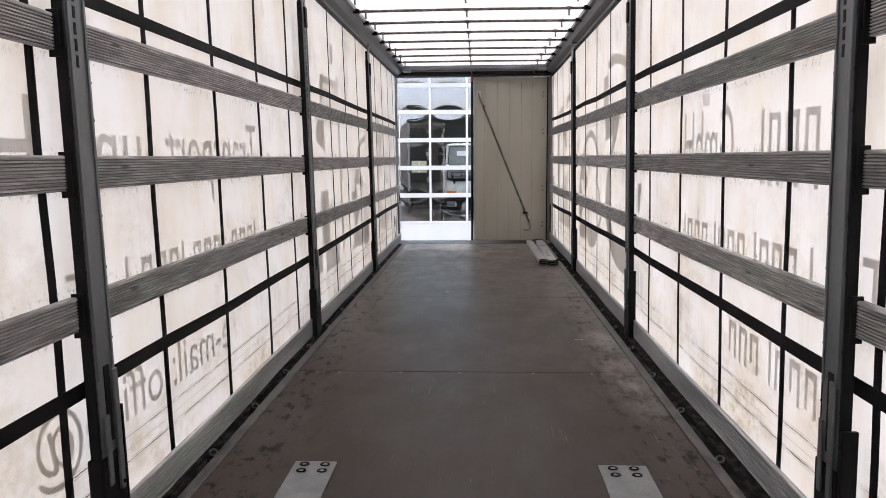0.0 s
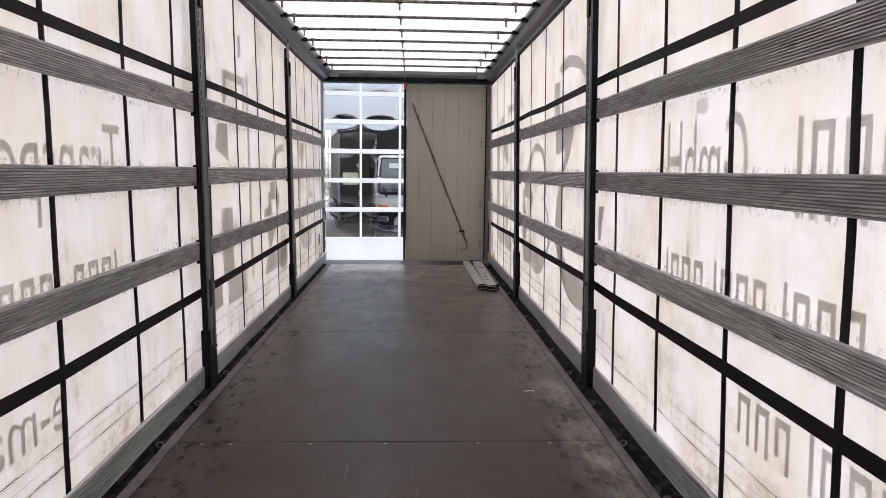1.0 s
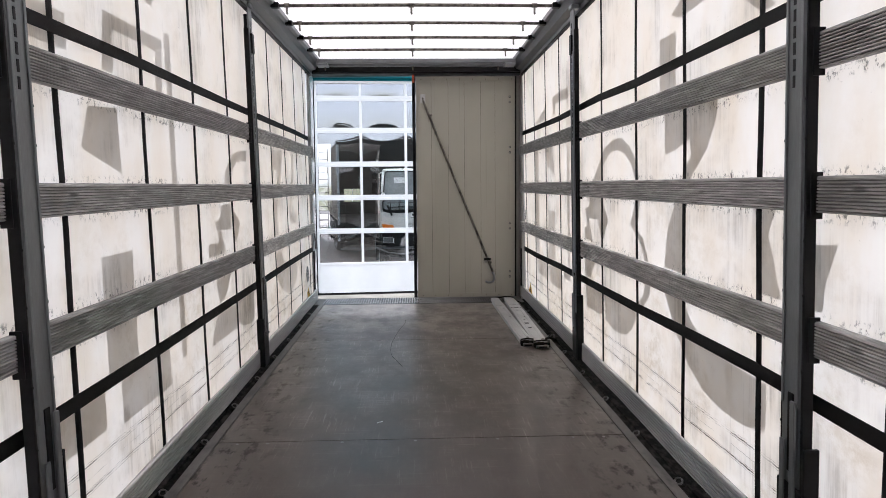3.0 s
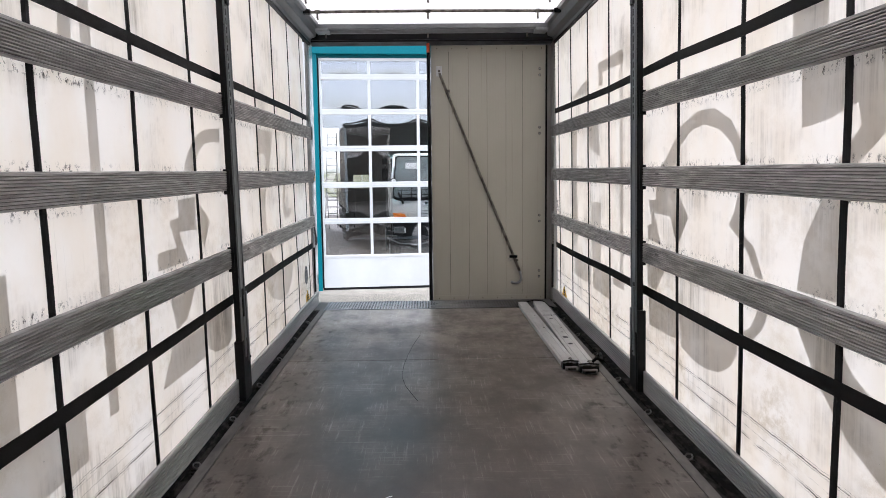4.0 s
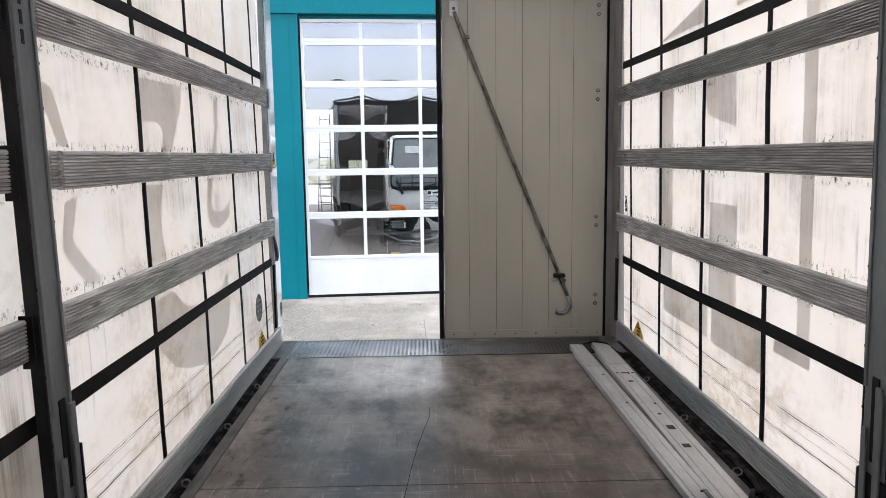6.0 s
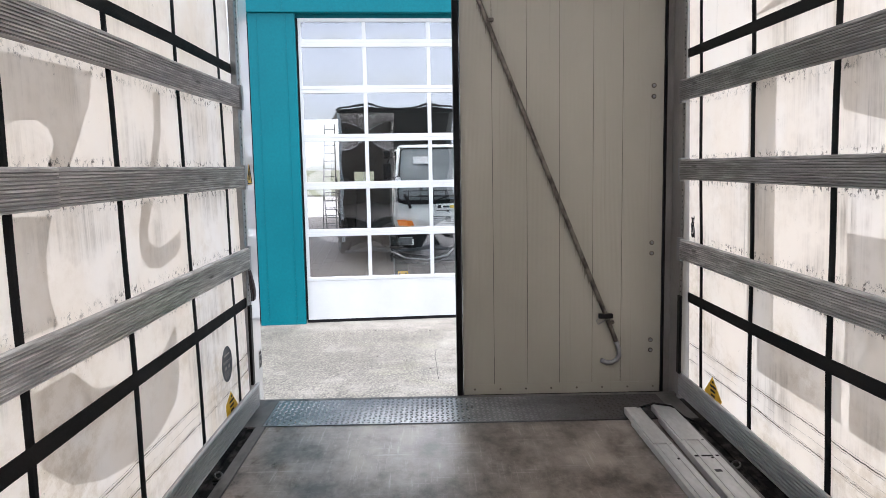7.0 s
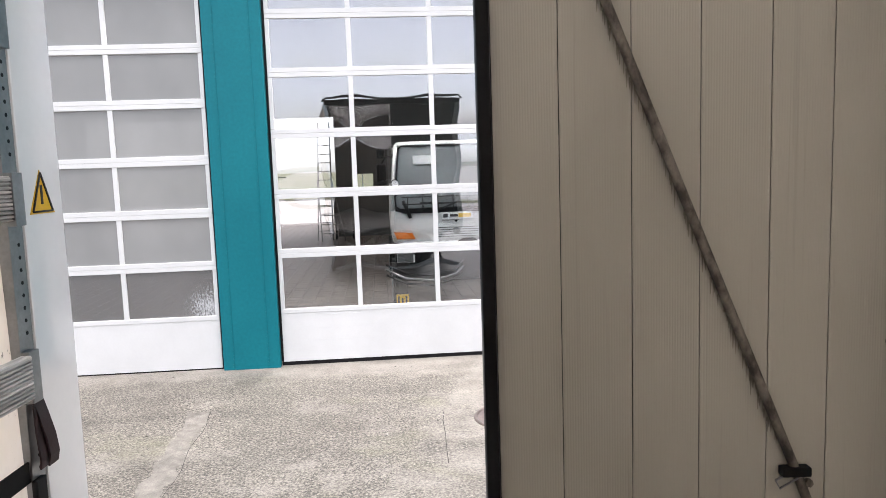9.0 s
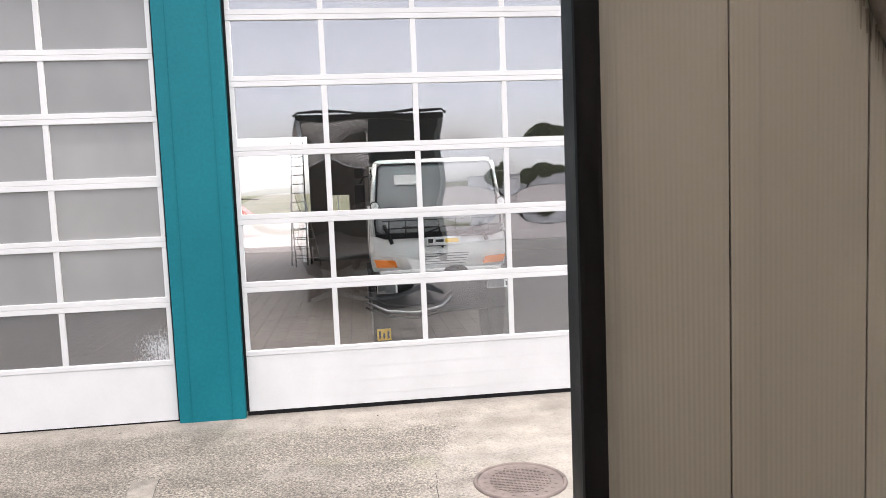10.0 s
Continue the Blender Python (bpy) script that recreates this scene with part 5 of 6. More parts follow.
for k in range(23):
    y = -1.35 + k * 0.107
    left.append(bm.verts.new((-0.10 + rnd.uniform(-0.05, 0.03), y, 0.002)))
    right.append(bm.verts.new((0.09 + rnd.uniform(-0.04, 0.05), y, 0.002)))
for k in range(22):
    bm.faces.new((left[k], right[k], right[k + 1], left[k + 1]))
    bm.faces.new((left[k], left[k + 1], bm.verts.new(left[k + 1].co - Vector((0.01, 0, 0.004))), bm.verts.new(left[k].co - Vector((0.01, 0, 0.004)))))
part("mortar", bm, MORTAR, mend)
part("edge_crack", tube([(0.105 + 0.018 * math.sin(5 * k), -1.2 + k * 0.2, 0.0) for k in range(12)], 0.0028, None, 5), CRACKED, mend, "dark crack along the mortar")
split = root("concrete_crack", pose(0, 0, -0.947), "thin dark crack in the yard concrete", "crack")
part("line", tube([(-0.205, 16.42, 0), (-0.195, 16.28, 0), (-0.205, 16.14, 0), (-0.185, 15.8, 0), (-0.175, 15.4, 0), (-0.165, 15.17, 0)], 0.004, None, 5), CRACKED, split)

verts, faces = [], []
rnd = random.Random(11)
for _ in range(170):
    x, y, r, a = rnd.uniform(-3.4, 1.6), rnd.uniform(12.6, 18.0), rnd.choice((0.006, 0.008, 0.010, 0.014)), rnd.uniform(0, math.tau)
    k = len(verts)
    verts += [(x + r * f * math.cos(a + i * math.tau / 5), y + r * 0.7 * f * math.sin(a + i * math.tau / 5), -0.947 + h) for f, h in ((1.0, 0.0), (0.7, r * 0.7)) for i in range(5)]
    faces += [(k + i, k + (i + 1) % 5, k + 5 + (i + 1) % 5, k + 5 + i) for i in range(5)] + [tuple(k + 5 + i for i in range(5))]
me = bpy.data.meshes.new("loose_grit")
me.from_pydata(verts, [], faces)
me.materials.append(PEBBLE)
tagged(new("loose_grit", me), "small pale and dark chips scattered on the yard", "grit", kind="stuff")

# ---- hall, turned a little against the trailer ----
HALL_POSE = pose(-1.10, 18.30, 0, 0, 0, 4.7)
GZ = -0.945


def hall_part(name, lab, cat, bm, mat):
    ob = tagged(part(name, bm, mat), lab, cat, kind="structure")
    ob.matrix_basis = HALL_POSE
    return ob


hall = hall_part("wall_hall", "teal sheet-metal hall facade", "building wall", box(-13, -1.665, 0.02, 0.3, 3.435, 7.5), TEAL)
part("wall_panel", box(-1.665, 15, 0.02, 0.3, 3.465, 7.5), TEAL, hall)
part("fascia", box(-13, 15, -0.14, 0.018, 3.52, 7.5, 0.01), TEAL, hall, "teal fascia above the doors")
part("fascia_seam", box(-1.19, -1.18, -0.146, -0.1405, 3.52, 7.5), TEAL, hall)
part("wall_panel", box(3.70, 15, 0.02, 0.3, GZ, 3.464), TEAL, hall)
part("wall_panel", box(-13, -4.90, 0.02, 0.3, GZ, 3.434), TEAL, hall)
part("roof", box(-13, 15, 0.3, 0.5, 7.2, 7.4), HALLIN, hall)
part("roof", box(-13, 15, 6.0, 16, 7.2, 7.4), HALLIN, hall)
# unseen roof opening, added to let daylight down onto the truck
part("skylight", box(-13, 15, 0.5, 6.0, 7.3, 7.304), ROOF, hall, "unseen translucent roof opening added to light the truck")
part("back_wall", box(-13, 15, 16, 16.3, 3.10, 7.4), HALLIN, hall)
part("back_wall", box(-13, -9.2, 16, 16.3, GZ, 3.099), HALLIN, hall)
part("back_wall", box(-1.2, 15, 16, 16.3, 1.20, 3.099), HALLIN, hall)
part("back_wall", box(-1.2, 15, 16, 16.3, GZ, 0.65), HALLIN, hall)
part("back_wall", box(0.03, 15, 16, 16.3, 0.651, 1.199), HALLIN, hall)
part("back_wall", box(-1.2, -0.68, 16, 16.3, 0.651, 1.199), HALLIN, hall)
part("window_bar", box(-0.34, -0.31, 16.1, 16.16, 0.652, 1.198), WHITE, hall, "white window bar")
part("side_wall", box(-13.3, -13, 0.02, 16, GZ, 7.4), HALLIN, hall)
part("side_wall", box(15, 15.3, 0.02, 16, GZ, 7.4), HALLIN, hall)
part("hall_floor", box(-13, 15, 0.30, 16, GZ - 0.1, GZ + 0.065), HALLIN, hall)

pillar = hall_part("wall_pillar", "teal sheet-metal pillar between the hall doors", "pillar", box(-1.665, -1.012, -0.10, 0.019, GZ - 0.02, 3.519, 0.006), TEAL)
for x in (-1.545, -1.145):
    part("fold", box(x - 0.006, x + 0.006, -0.106, -0.1005, GZ, 3.515, 0.002), TEAL, pillar)


def bowed_pane(x0, x1, z0, z1, bow):
    """A thin double pane that bulges a little towards the yard."""
    nx, nz = 12, 8
    verts, faces = [], []
    for back in (0.0, 0.005):
        for j in range(nz + 1):
            for i in range(nx + 1):
                u, v = 2 * i / nx - 1, 2 * j / nz - 1
                verts.append((x0 + (x1 - x0) * i / nx, -0.003 - bow * (1 - u * u) * (1 - v * v) + back, z0 + (z1 - z0) * j / nz))
    side = (nx + 1) * (nz + 1)
    for k in (0, side):
        for j in range(nz):
            for i in range(nx):
                a = k + j * (nx + 1) + i
                ring = (a, a + 1, a + nx + 2, a + nx + 1)
                faces.append(ring if k == 0 else ring[::-1])
    me = bpy.data.meshes.new("pane")
    me.from_pydata(verts, [], faces)
    for f in me.polygons:
        f.use_smooth = True
    bm = bmesh.new()
    bm.from_mesh(me)
    bpy.data.meshes.remove(me)
    return bm


def sectional_door(name, x_edges, bars, bottom, top, pane_mat, lab):
    x0, x1 = x_edges[0], x_edges[-1]
    d = hall_part(name, lab, "sectional door", box(x0, x1, -0.02, 0.02, bottom - 0.004, bars[0] - 0.066, 0.004), DOORWHITE)
    for k in range(4 if pane_mat == GLASS else 0):
        z = bottom + 0.10 + k * (bars[0] - bottom - 0.20) / 3
        part("bead", box(x0 + 0.1, x1 - 0.1, -0.0216, -0.0203, z - 0.0025, z + 0.0025), DOORWHITE, d)
    part("bottom_seal", box(x0 - 0.02, x1 + 0.02, -0.01, 0.012, bottom - 0.05, bottom - 0.005, 0.003), BLACK, d, "black rubber bottom seal")
    for xa in (x0 - 0.028, x1 + 0.001):
        part("side_seal", box(xa, xa + 0.027, -0.015, 0.012, bottom, top, 0.002), BLACK, d)
    levels = list(bars) + [top]
    for z in bars:
        for dz in (-0.0268, 0.0265) if z != bars[0] else (-0.039,):
            part("rail", box(x0, x1, -0.026, 0.02, z + dz - 0.026, z + dz + 0.026, 0.004), DOORWHITE, d)
    part("rail", box(x0, x1, -0.026, 0.02, top - 0.05, top, 0.004), DOORWHITE, d)
    for a, b in zip(levels, levels[1:]):
        low = a + 0.0535 if a != bars[0] else a - 0.0125
        for k, x in enumerate(x_edges):
            w = 0.027 if 0 < k < len(x_edges) - 1 else 0.045
            part("mullion", box(max(x0, x - w), min(x1, x + w), -0.022, 0.016, low, b - 0.0535, 0.003), DOORWHITE, d)
        for xa, xb in zip(x_edges, x_edges[1:]):
            if pane_mat == GLASS:
                p = part("pane", bowed_pane(xa + 0.0275, xb - 0.0275, low + 0.0005, b - 0.054, 0.0048), GLASS, d)
            else:
                p = part("pane", box(xa + 0.028, xb - 0.028, -0.003, 0.003, low + 0.0005, b - 0.054), DAMP if a == bars[0] else FROST, d)
            p.visible_shadow = False
    return d


sectional_door("door_2", (-0.983, -0.05, 0.875, 1.805, 2.735, 3.66), (-0.253, 0.392, 1.083, 1.772, 2.462, 3.112), -0.895, 3.46, GLASS, "white glazed sectional hall door with clear panes")
sectional_door("door_3", (-4.84, -3.79, -2.745, -1.695), (-0.290, 0.288, 0.900, 1.503, 2.141, 2.752), -0.925, 3.43, FROST, "white glazed sectional hall door with frosted panes")

# unseen strip lamps added under the hall roof to brighten the truck cab


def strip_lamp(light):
    r = root("strip_lamp", None, "unseen strip lamp added in the hall to brighten the truck", "strip lamp", "strip lamps")
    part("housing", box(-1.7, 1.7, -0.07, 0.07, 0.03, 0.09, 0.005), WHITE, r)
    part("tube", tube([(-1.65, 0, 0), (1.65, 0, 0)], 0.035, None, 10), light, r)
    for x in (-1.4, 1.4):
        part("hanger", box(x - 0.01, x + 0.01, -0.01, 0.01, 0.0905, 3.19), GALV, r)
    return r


lamp_two = strip_lamp(FILLTUBE)
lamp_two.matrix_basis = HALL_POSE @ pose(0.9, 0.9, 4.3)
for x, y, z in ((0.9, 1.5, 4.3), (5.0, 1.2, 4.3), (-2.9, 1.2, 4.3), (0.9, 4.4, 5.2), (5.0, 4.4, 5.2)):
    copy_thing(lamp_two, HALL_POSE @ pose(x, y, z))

# paving slabs of the hall floor, going on behind its open back door
verts, faces = [], []
rnd = random.Random(8)
for i in range(34):
    for j in range(88):
        x, y, o = -6.2 + i * 0.25, 0.33 + j * 0.255, 0.1275 * (i % 2)
        dz = rnd.uniform(0.0, 0.003)
        k = len(verts)
        for a, b, z in ((0, 0, 0.0655), (0.242, 0, 0.0655), (0.242, 0.247, 0.0655), (0, 0.247, 0.0655), (0.005, 0.005, 0.074), (0.237, 0.005, 0.074), (0.237, 0.242, 0.074), (0.005, 0.242, 0.074)):
            verts.append((x + a, y + b + o, GZ + z + dz))
        faces += [(k + 4, k + 5, k + 6, k + 7), (k, k + 1, k + 5, k + 4), (k + 1, k + 2, k + 6, k + 5), (k + 2, k + 3, k + 7, k + 6), (k + 3, k, k + 4, k + 7)]
me = bpy.data.meshes.new("pavement")
me.from_pydata(verts, [], faces)
me.materials.append(PAVER)
paving = tagged(new("pavement", me), "brownish concrete paving slabs of the hall floor", "paving", kind="structure")
paving.matrix_basis = HALL_POSE
hall_part("pavement_bed", "dark sandy bed behind the hall", "paving bed", box(-6.4, 2.5, 16.05, 22.9, GZ - 0.05, GZ + 0.064), DIRT)

# step ladder and crate by the open back door
ladder = root("step_ladder", pose(-3.86, 33.0, GZ + 0.075, 0, 0, 4.7), "dark aluminium step ladder standing by the open hall door", "ladder")
for lean, w0, w1, top, name in ((0.0, 0.24, 0.17, 3.72, "front_stile"), (0.25, 0.36, 0.22, 1.90, "rear_stile")):
    for sx in (-1, 1):
        part(name, tube([(lean * 1.2 + sx * w0, -lean * 2.2, 0.0), (lean * 0.2 + 0.10 * (lean == 0) + sx * w1, -lean * 0.3, top)], 0.022, None, 6), EDGE, ladder)
    for k in range(13 if lean == 0 else 6):
        f = (0.30 + k * 0.27) / 3.72 if lean == 0 else (0.25 + k * 0.28) / 1.90
        x, w = lean * (1.2 - f) + 0.10 * f * (lean == 0), w0 + (w1 - w0) * f
        part("rung", tube([(x - w, -lean * (2.2 - 1.9 * f), top * f), (x + w, -lean * (2.2 - 1.9 * f), top * f)], 0.016, None, 6), EDGE, ladder)
crate = root("crate", pose(-3.25, 33.4, GZ + 0.07, 0, 0, 4.7), "dark grey crate on legs behind the step ladder", "crate")
part("body", box(-0.35, 0.30, -0.25, 0.25, 0.55, 1.45, 0.02), HALLIN, crate)
for x in (-0.30, 0.25):
    part("leg", box(x - 0.03, x + 0.03, -0.2, 0.2, 0.0, 0.549, 0.005), BLACK, crate)

# ---- truck in the hall ----
truck = root("truck", pose(0.016, 20.32, -0.88, 0, 0, 4.7), "white cab-over truck parked inside the hall", "truck")
CAB = varied("white truck paint", (0.66, 0.66, 0.66), (0.76, 0.76, 0.76), 0.3, 0, 1.5, 40, bumps=0.02)
SEATS = varied("dark cab upholstery", (0.03, 0.03, 0.032), (0.06, 0.06, 0.062), 0.85, 0, 6, 60)


def ring_at(bm, y, z, w, depth=1.6):
    """One level of the cab: flat front, rounded corners, open at the back."""
    return [bm.verts.new((x, y + back, z)) for x, back in ((-w, depth), (-w, 0.20), (-w * 0.985, 0.09), (-w * 0.93, 0.03), (-w * 0.5, 0.0), (w * 0.5, 0.0), (w * 0.93, 0.03), (w * 0.985, 0.09), (w, 0.20), (w, depth))]


def loft(rows, cap_low, cap_high):
    bm = bmesh.new()
    rings = [ring_at(bm, *row) for row in rows]
    k = len(rings[0])
    for a, b in zip(rings, rings[1:]):
        for i in range(k):
            f = bm.faces.new((a[i], a[(i + 1) % k], b[(i + 1) % k], b[i]))
            f.smooth = True
    if cap_low:
        bm.faces.new(rings[0][::-1])
    if cap_high:
        bm.faces.new(rings[-1])
    bmesh.ops.recalc_face_normals(bm, faces=bm.faces)
    return bm


part("cab_lower", loft(((0.02, 1.13, 0.87), (-0.05, 1.17, 0.885), (-0.06, 1.36, 0.90), (-0.05, 1.50, 0.90), (-0.03, 1.585, 0.895), (0.0, 1.62, 0.88)), True, True), CAB, truck, "white lower cab front")
part("cab_roof", loft(((0.27, 2.545, 0.79), (0.31, 2.585, 0.79), (0.40, 2.605, 0.76), (0.60, 2.615, 0.70)), True, True), CAB, truck, "white cab roof")
part("cab_back", box(-0.84, 0.84, 1.50, 1.58, 1.60, 2.60, 0.02), SEATS, truck, "dark inner back wall of the cab")
part("cab_floor", box(-0.84, 0.84, 0.10, 1.50, 1.625, 1.66, 0.01), SEATS, truck)
for s in (-1, 1):
    part("pillar", tube([(s * 0.865, 0.06, 1.61), (s * 0.85, 0.16, 1.95), (s * 0.79, 0.335, 2.545)], 0.030, None, 8), CAB, truck, "white windscreen pillar")
    part("door", box(*sorted((s * 0.855, s * 0.895)), 0.20, 1.55, 1.20, 1.98, 0.02), CAB, truck, "white cab door")
    part("door_frame", tube([(s * 0.80, 1.50, 1.98), (s * 0.79, 1.45, 2.55)], 0.05, None, 6), CAB, truck)
    seat = part("seat", box(*sorted((s * 0.22, s * 0.68)), 0.95, 1.20, 1.66, 2.28, 0.06), SEATS, truck, "dark cab seat")
    part("headrest", box(*sorted((s * 0.33, s * 0.57)), 0.98, 1.10, 2.30, 2.46, 0.04), SEATS, seat)
    part("side_glass", box(*sorted((s * 0.835, s * 0.84)), 0.30, 1.44, 1.99, 2.50), WINDSCREEN, truck)
ws = part("windscreen", prism([(-0.76, 0.0), (0.76, 0.0), (0.82, 0.04), (0.83, 0.16), (0.755, 0.91), (0.71, 0.95), (-0.71, 0.95), (-0.755, 0.91), (-0.83, 0.16), (-0.82, 0.04)], -0.004, 0.004), SCREEN, truck, "dark grey windscreen")
ws.matrix_basis = pose(0, -0.015, 1.625, -17.0, 0, 0)
seal_line = [(-0.76, -0.012, 0.0), (0.76, -0.012, 0.0), (0.82, -0.012, 0.04), (0.83, -0.012, 0.16), (0.755, -0.012, 0.91), (0.71, -0.012, 0.95), (-0.71, -0.012, 0.95), (-0.755, -0.012, 0.91), (-0.83, -0.012, 0.16), (-0.82, -0.012, 0.04), (-0.76, -0.012, 0.0)]
part("rubber_seal", tube(seal_line, 0.014, None, 6), BLACK, ws, "black windscreen rubber")
part("wheel_shade", tube([(-0.62 + 0.20 * math.cos(a), -0.02, 0.20 + 0.15 * math.sin(a)) for a in [k * math.pi / 12 for k in range(13)]], 0.016, None, 6), BLACK, ws, "steering wheel rim behind the glass")
part("visor", box(-0.55, -0.22, -0.02, -0.006, 0.66, 0.80, 0.01), HALL, ws, "pale paper behind the glass")
part("cowl", prism([(-0.70, 1.565), (0.70, 1.565), (0.84, 1.61), (0.82, 1.635), (-0.82, 1.635), (-0.84, 1.61)], -0.066, -0.045), BLACK, truck, "black wiper cowl")
for x, lean in ((-0.62, -0.10), (0.62, -0.06)):
    part("wiper_strut", tube([(x, -0.075, 1.50), (x + lean, -0.035, 1.75)], 0.026, None, 6), BLACK, truck, "broad black wiper arm")
for x in (-0.30, 0.22, 0.50):
    arm = part("wiper", tube([(x, -0.085, 1.575), (x + 0.14, -0.075, 1.63), (x + 0.34, -0.05, 1.70)], 0.013, None, 6), BLACK, truck, "black wiper")
    part("blade", tube([(x - 0.18, -0.055, 1.715), (x + 0.34, -0.05, 1.70)], 0.010, None, 5), BLACK, arm)
for k in range(7):
    x = -0.66 + 0.22 * k
    part("guard_wire", tube([(x, -0.095, 1.585), (x * 0.985, -0.05, 1.81)], 0.009, None, 5), BLACK, truck)
for z, y in ((1.70, -0.075), (1.80, -0.052)):
    part("guard_wire", tube([(-0.74, y, z), (0.74, y, z)], 0.008, None, 5), BLACK, truck)
part("bumper_lip", box(-0.80, 0.80, -0.085, 0.1, 1.115, 1.155, 0.012), CAB, truck)
part("bumper_notch", prism([(0.02, 1.105), (0.06, 1.155), (0.14, 1.185), (0.28, 1.185), (0.34, 1.15), (0.36, 1.105)], -0.098, -0.02), BLACK, truck, "dark notch in the bumper")
part("lower_bumper", box(-0.86, 0.86, -0.05, 0.3, 0.58, 1.10, 0.03), BLACK, truck, "black lower bumper")
for s in (-1, 1):
    lens = [(s * 0.56, 1.195), (s * 0.83, 1.205), (s * 0.865, 1.305), (s * 0.60, 1.285)]
    part("indicator", prism(lens, -0.082, -0.045), ORANGE, truck, "orange indicator lens")
    lampbox = part("headlight", box(*sorted((s * 0.60, s * 0.84)), -0.08, -0.051, 0.86, 1.00, 0.012), GALV, truck, "rectangular headlight")
    part("lens", box(*sorted((s * 0.61, s * 0.83)), -0.087, -0.081, 0.87, 0.99, 0.002), SCREEN, lampbox)
    m = part("mirror", box(*sorted((s * 0.94, s * 1.08)), -0.06, 0.03, 1.98, 2.29, 0.035), BLACK, truck, "black door mirror")
    part("mirror_arm", tube([(s * 0.84, 0.20, 2.40), (s * 0.95, 0.02, 2.38), (s * 1.01, -0.01, 2.28)], 0.012, None, 6), BLACK, m)
    part("lower_arm", tube([(s * 0.88, 0.12, 1.88), (s * 0.98, 0.0, 1.90), (s * 1.01, -0.01, 1.99)], 0.012, None, 6), BLACK, m)
    part("wide_mirror", box(*sorted((s * 0.95, s * 1.07)), -0.05, 0.02, 2.36, 2.50, 0.03), BLACK, m)
    lamp = part("work_lamp", disc((s * 0.825, -0.02, 2.0), 0.062, (0, -1, 0), 0.055, None, 18), BLACK, truck, "round auxiliary lamp")
    part("lens", disc((s * 0.825, -0.0755, 2.0), 0.050, (0, -1, 0), 0.008, None, 18), WHITE, lamp, "bright round lens")
    for y in (0.75, 4.4):
        wheel = part("wheel", tube([(s * 0.68, y, 0.42), (s * 0.90, y, 0.42)], 0.42, None, 24), TYRE, truck, "black truck tyre")
        part("rim", tube([(s * 0.86, y, 0.42), (s * 0.915, y, 0.42)], 0.24, None, 20), GALV, wheel)
grille = part("grille", prism([(-0.33, 1.365), (0.40, 1.365), (0.34, 1.20), (-0.26, 1.20)], -0.070, -0.062), CAB, truck)
for k in range(5):
    part("grille_gap", box(-0.31 + 0.015 * k, 0.38 - 0.013 * k, -0.0735, -0.0702, 1.345 - 0.033 * k, 1.353 - 0.033 * k), HALLIN, grille, "dark grille gap")
part("badge", disc((0.035, -0.070, 1.30), 0.055, (0, -1, 0), 0.012, None, 20), GALV, truck)
part("lock", disc((0.035, -0.055, 1.44), 0.018, (0, -1, 0), 0.012, None, 12), BLACK, truck)
sign = part("cab_sign", box(-0.17, 0.28, -0.072, -0.060, 1.465, 1.570, 0.003), WHITE, truck, "white sign with dark and yellow shapes")
part("mark", box(-0.15, -0.085, -0.0745, -0.0722, 1.49, 1.545), INK, sign)
part("mark", box(-0.055, 0.06, -0.0745, -0.0722, 1.50, 1.535), INK, sign)
part("mark", box(0.07, 0.25, -0.0745, -0.0722, 1.49, 1.545), YELLOW, sign)
part("underline", box(-0.17, 0.08, -0.066, -0.060, 1.448, 1.456), INK, sign)
for x in (-0.71, 0.79):
    plate = part("number_plate", box(x - 0.13, x + 0.13, -0.075, -0.062, 0.86, 0.965, 0.003), WHITE, truck, "white number plate")
    for k in range(4):
        part("mark", box(x - 0.10 + 0.055 * k, x - 0.07 + 0.055 * k, -0.0775, -0.0752, 0.885, 0.935 + 0.008 * (k % 2)), INK, plate)
hazard = part("hazard_plate", box(-0.87, -0.69, -0.14, -0.12, 0.26, 0.41, 0.003), YELLOW, truck, "small yellow plate")
for k in range(3):
    part("mark", box(-0.85 + 0.055 * k, -0.825 + 0.055 * k, -0.143, -0.1405, 0.285, 0.385 - 0.03 * (k % 2)), INK, hazard)
for k in range(3):
    y, z = -0.09 - 0.02 * k, 0.74 - 0.07 * k
    part("air_hose", tube([(-1.0, y, z + 0.10), (-0.72, y - 0.03, z - 0.03), (-0.35, y - 0.03, z - 0.07), (0.0, y, z + 0.0), (0.12, y, z + 0.12)], 0.017, None, 6), GALV if k == 1 else BLACK, truck, "hanging hose")
part("chassis", box(-0.45, 0.45, 0.35, 5.6, 0.50, 0.80, 0.02), BLACK, truck)
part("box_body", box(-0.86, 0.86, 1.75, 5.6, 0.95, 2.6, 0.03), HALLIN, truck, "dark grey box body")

# ---- outside of the trailer ----
under = root("trailer_chassis", pose(0, 0, 0), "dark steel trailer chassis with axles under the load floor", "chassis")
for s in (-1, 1):
    part("frame_rail", box(*sorted((s * 0.40, s * 0.52)), FLOOR_START, 11.8, -0.42, -0.145, 0.01), BLACK, under)
    for y in (6.2, 7.5, 8.8):
        wh = part("wheel", tube([(s * 0.86, y, -0.535), (s * 1.22, y, -0.535)], 0.405, None, 28), TYRE, under, "black trailer tyre")
        part("rim", tube([(s * 1.16, y, -0.535), (s * 1.235, y, -0.535)], 0.24, None, 20), GALV, wh)
part("bumper", box(-1.2, 1.2, 11.70, 11.82, -0.62, -0.50, 0.01), GALV, under, "steel underrun bar")
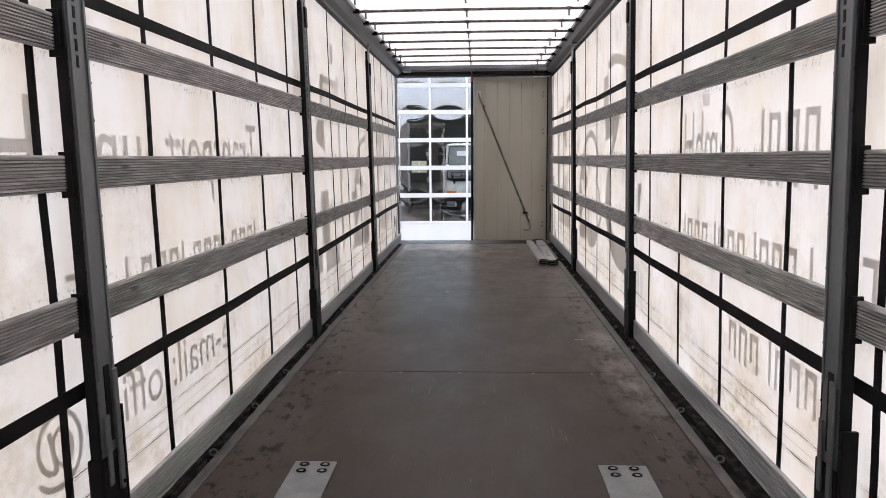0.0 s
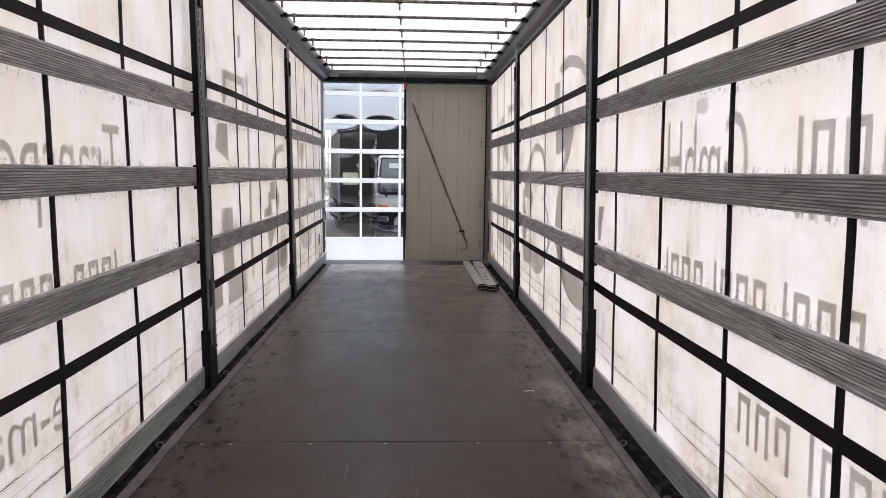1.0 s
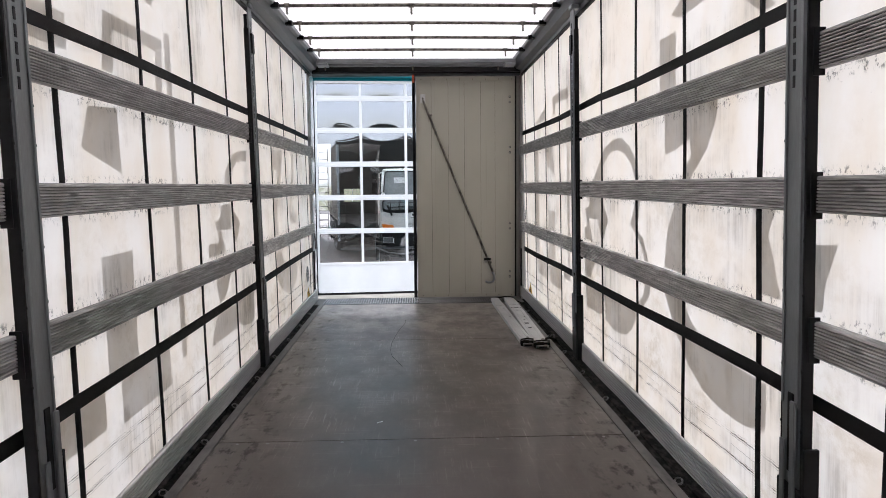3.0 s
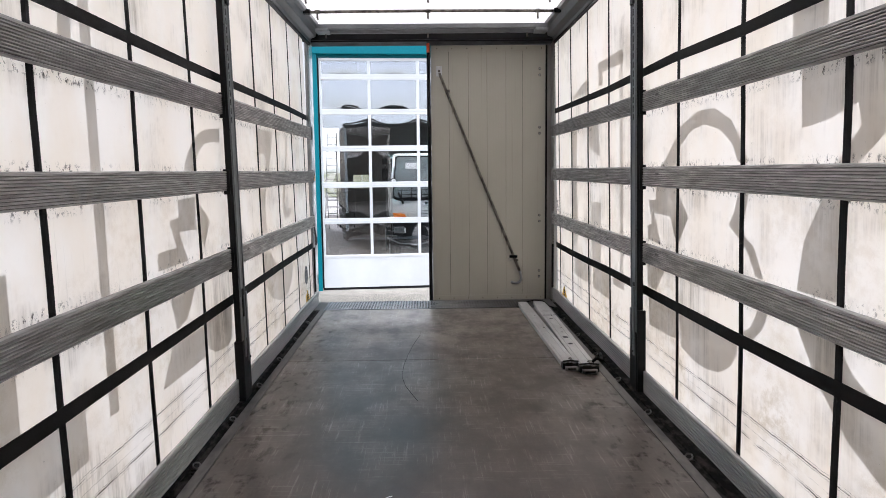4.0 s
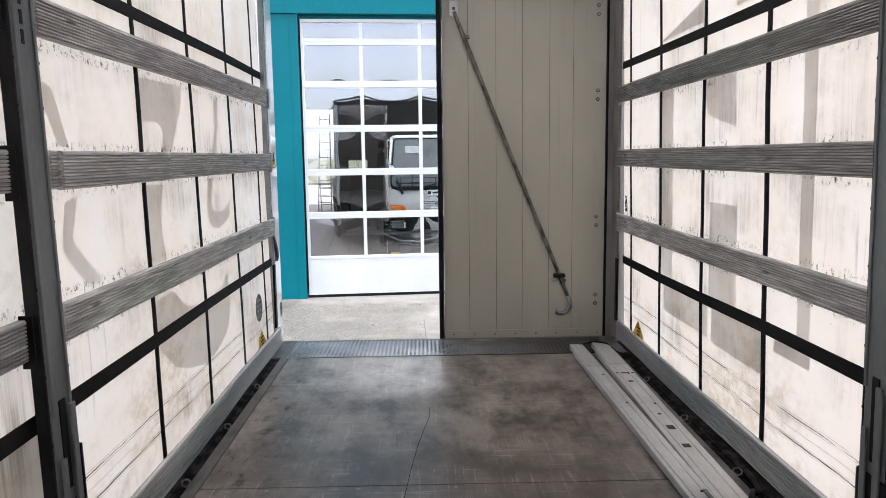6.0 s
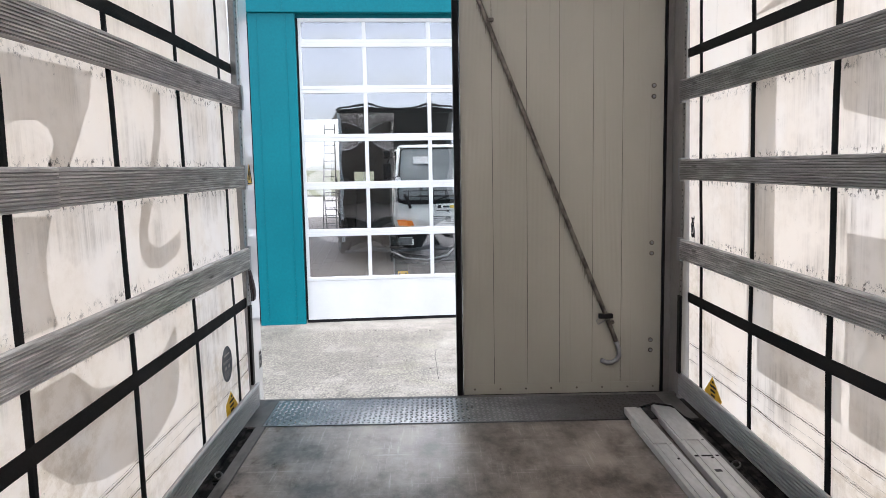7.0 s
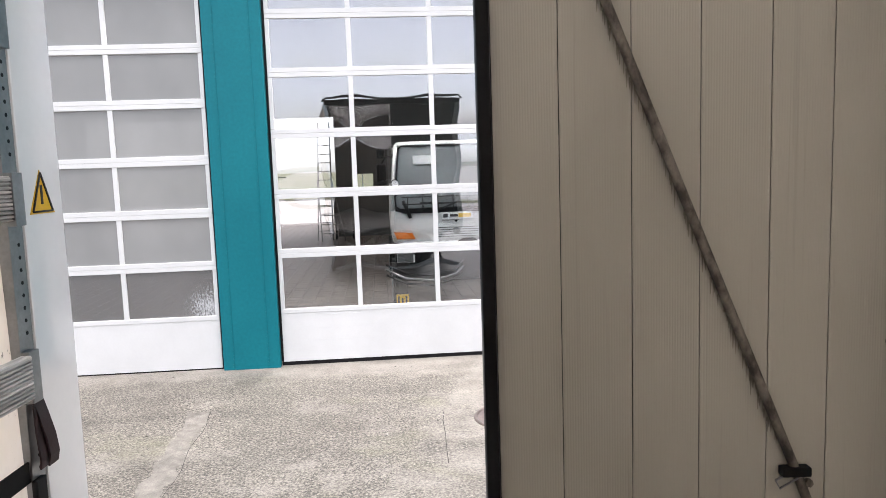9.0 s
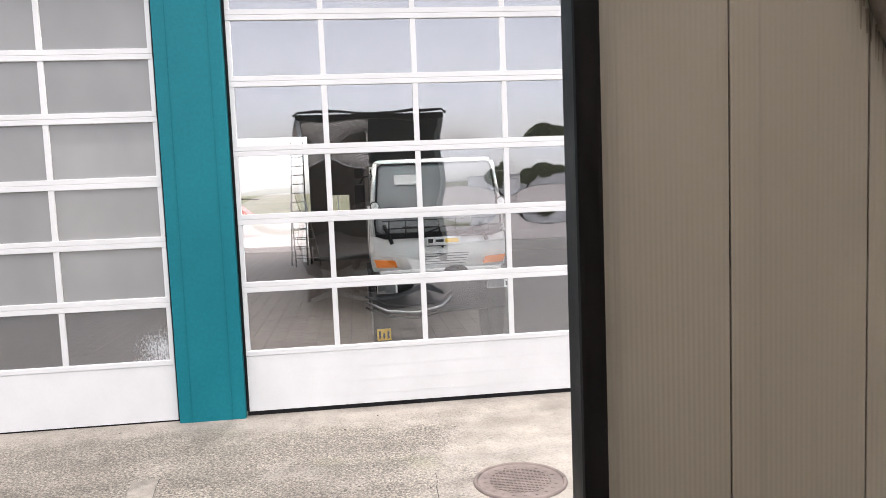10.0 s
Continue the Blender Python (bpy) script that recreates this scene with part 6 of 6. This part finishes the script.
for y in (6.2, 7.5, 8.8):
    part("axle", tube([(-0.9, y, -0.535), (0.9, y, -0.535)], 0.07, None, 12), BLACK, under)
for s in (-1, 1):
    part("landing_leg", box(*sorted((s * 0.55, s * 0.65)), 0.9, 1.0, -0.95, -0.14, 0.01), STEEL, under)
cover = root("roof_cover_edge", pose(0, 11.82, 2.80), "dark sagging tarpaulin edge over the rear header", "tarpaulin edge")
part("fold", tube([(-1.36, 0.05, -0.08), (-1.25, 0.06, 0.03), (-0.8, 0.06, 0.045), (-0.3, 0.06, -0.005), (0.2, 0.06, -0.01), (0.8, 0.06, 0.02), (1.25, 0.06, 0.07), (1.36, 0.05, -0.06)], 0.035, None, 8), BLACK, cover)
yard = tagged(part("road_yard", box(-60, 60, -88, -3.0, -0.96, -0.90), GRAVEL), "pale sandy yard behind the trailer", "yard", kind="structure")
far_hall = root("warehouse", pose(46, -70, -0.80), "low white warehouse in the distance", "warehouse")
part("wall", box(-22, 22, -8, 8, 0.0, 3.2), WHITE, far_hall)
part("roof", box(-22.4, 22.4, -8.4, 8.4, 3.2, 3.5), HALL, far_hall)


def far_tree(x, y, h, seed):
    rnd = random.Random(seed)
    r = root("tree", pose(x, y, -0.80), "leafy green tree in the distance", "tree", "far trees")
    part("trunk", tube([(0, 0, 0), (0.1, 0, h * 0.3), (0.0, 0.1, h * 0.62)], 0.22, None, 8), TYRE, r)
    bm = bmesh.new()
    for _ in range(1500):
        a, u = rnd.uniform(0, math.tau), rnd.uniform(-1, 1)
        d = rnd.uniform(0.55, 1.0) * math.sqrt(1 - u * u)
        c = Vector((d * h * 0.36 * math.cos(a), d * h * 0.36 * math.sin(a), h * 0.64 + u * h * 0.36))
        s = rnd.uniform(0.25, 0.6)
        n = Vector((rnd.uniform(-1, 1), rnd.uniform(-1, 1), rnd.uniform(-1, 1))).normalized()
        t = n.orthogonal().normalized() * s
        b = n.cross(t)
        bm.faces.new([bm.verts.new(c + t), bm.verts.new(c + b * 0.7), bm.verts.new(c - t), bm.verts.new(c - b * 0.7)])
    part("crown", bm, GREEN, r)


for k in range(9):
    far_tree(25 + 4.2 * k, -60 - 3 * (k % 3), 4.6 + 0.7 * ((k * 7) % 4), k)
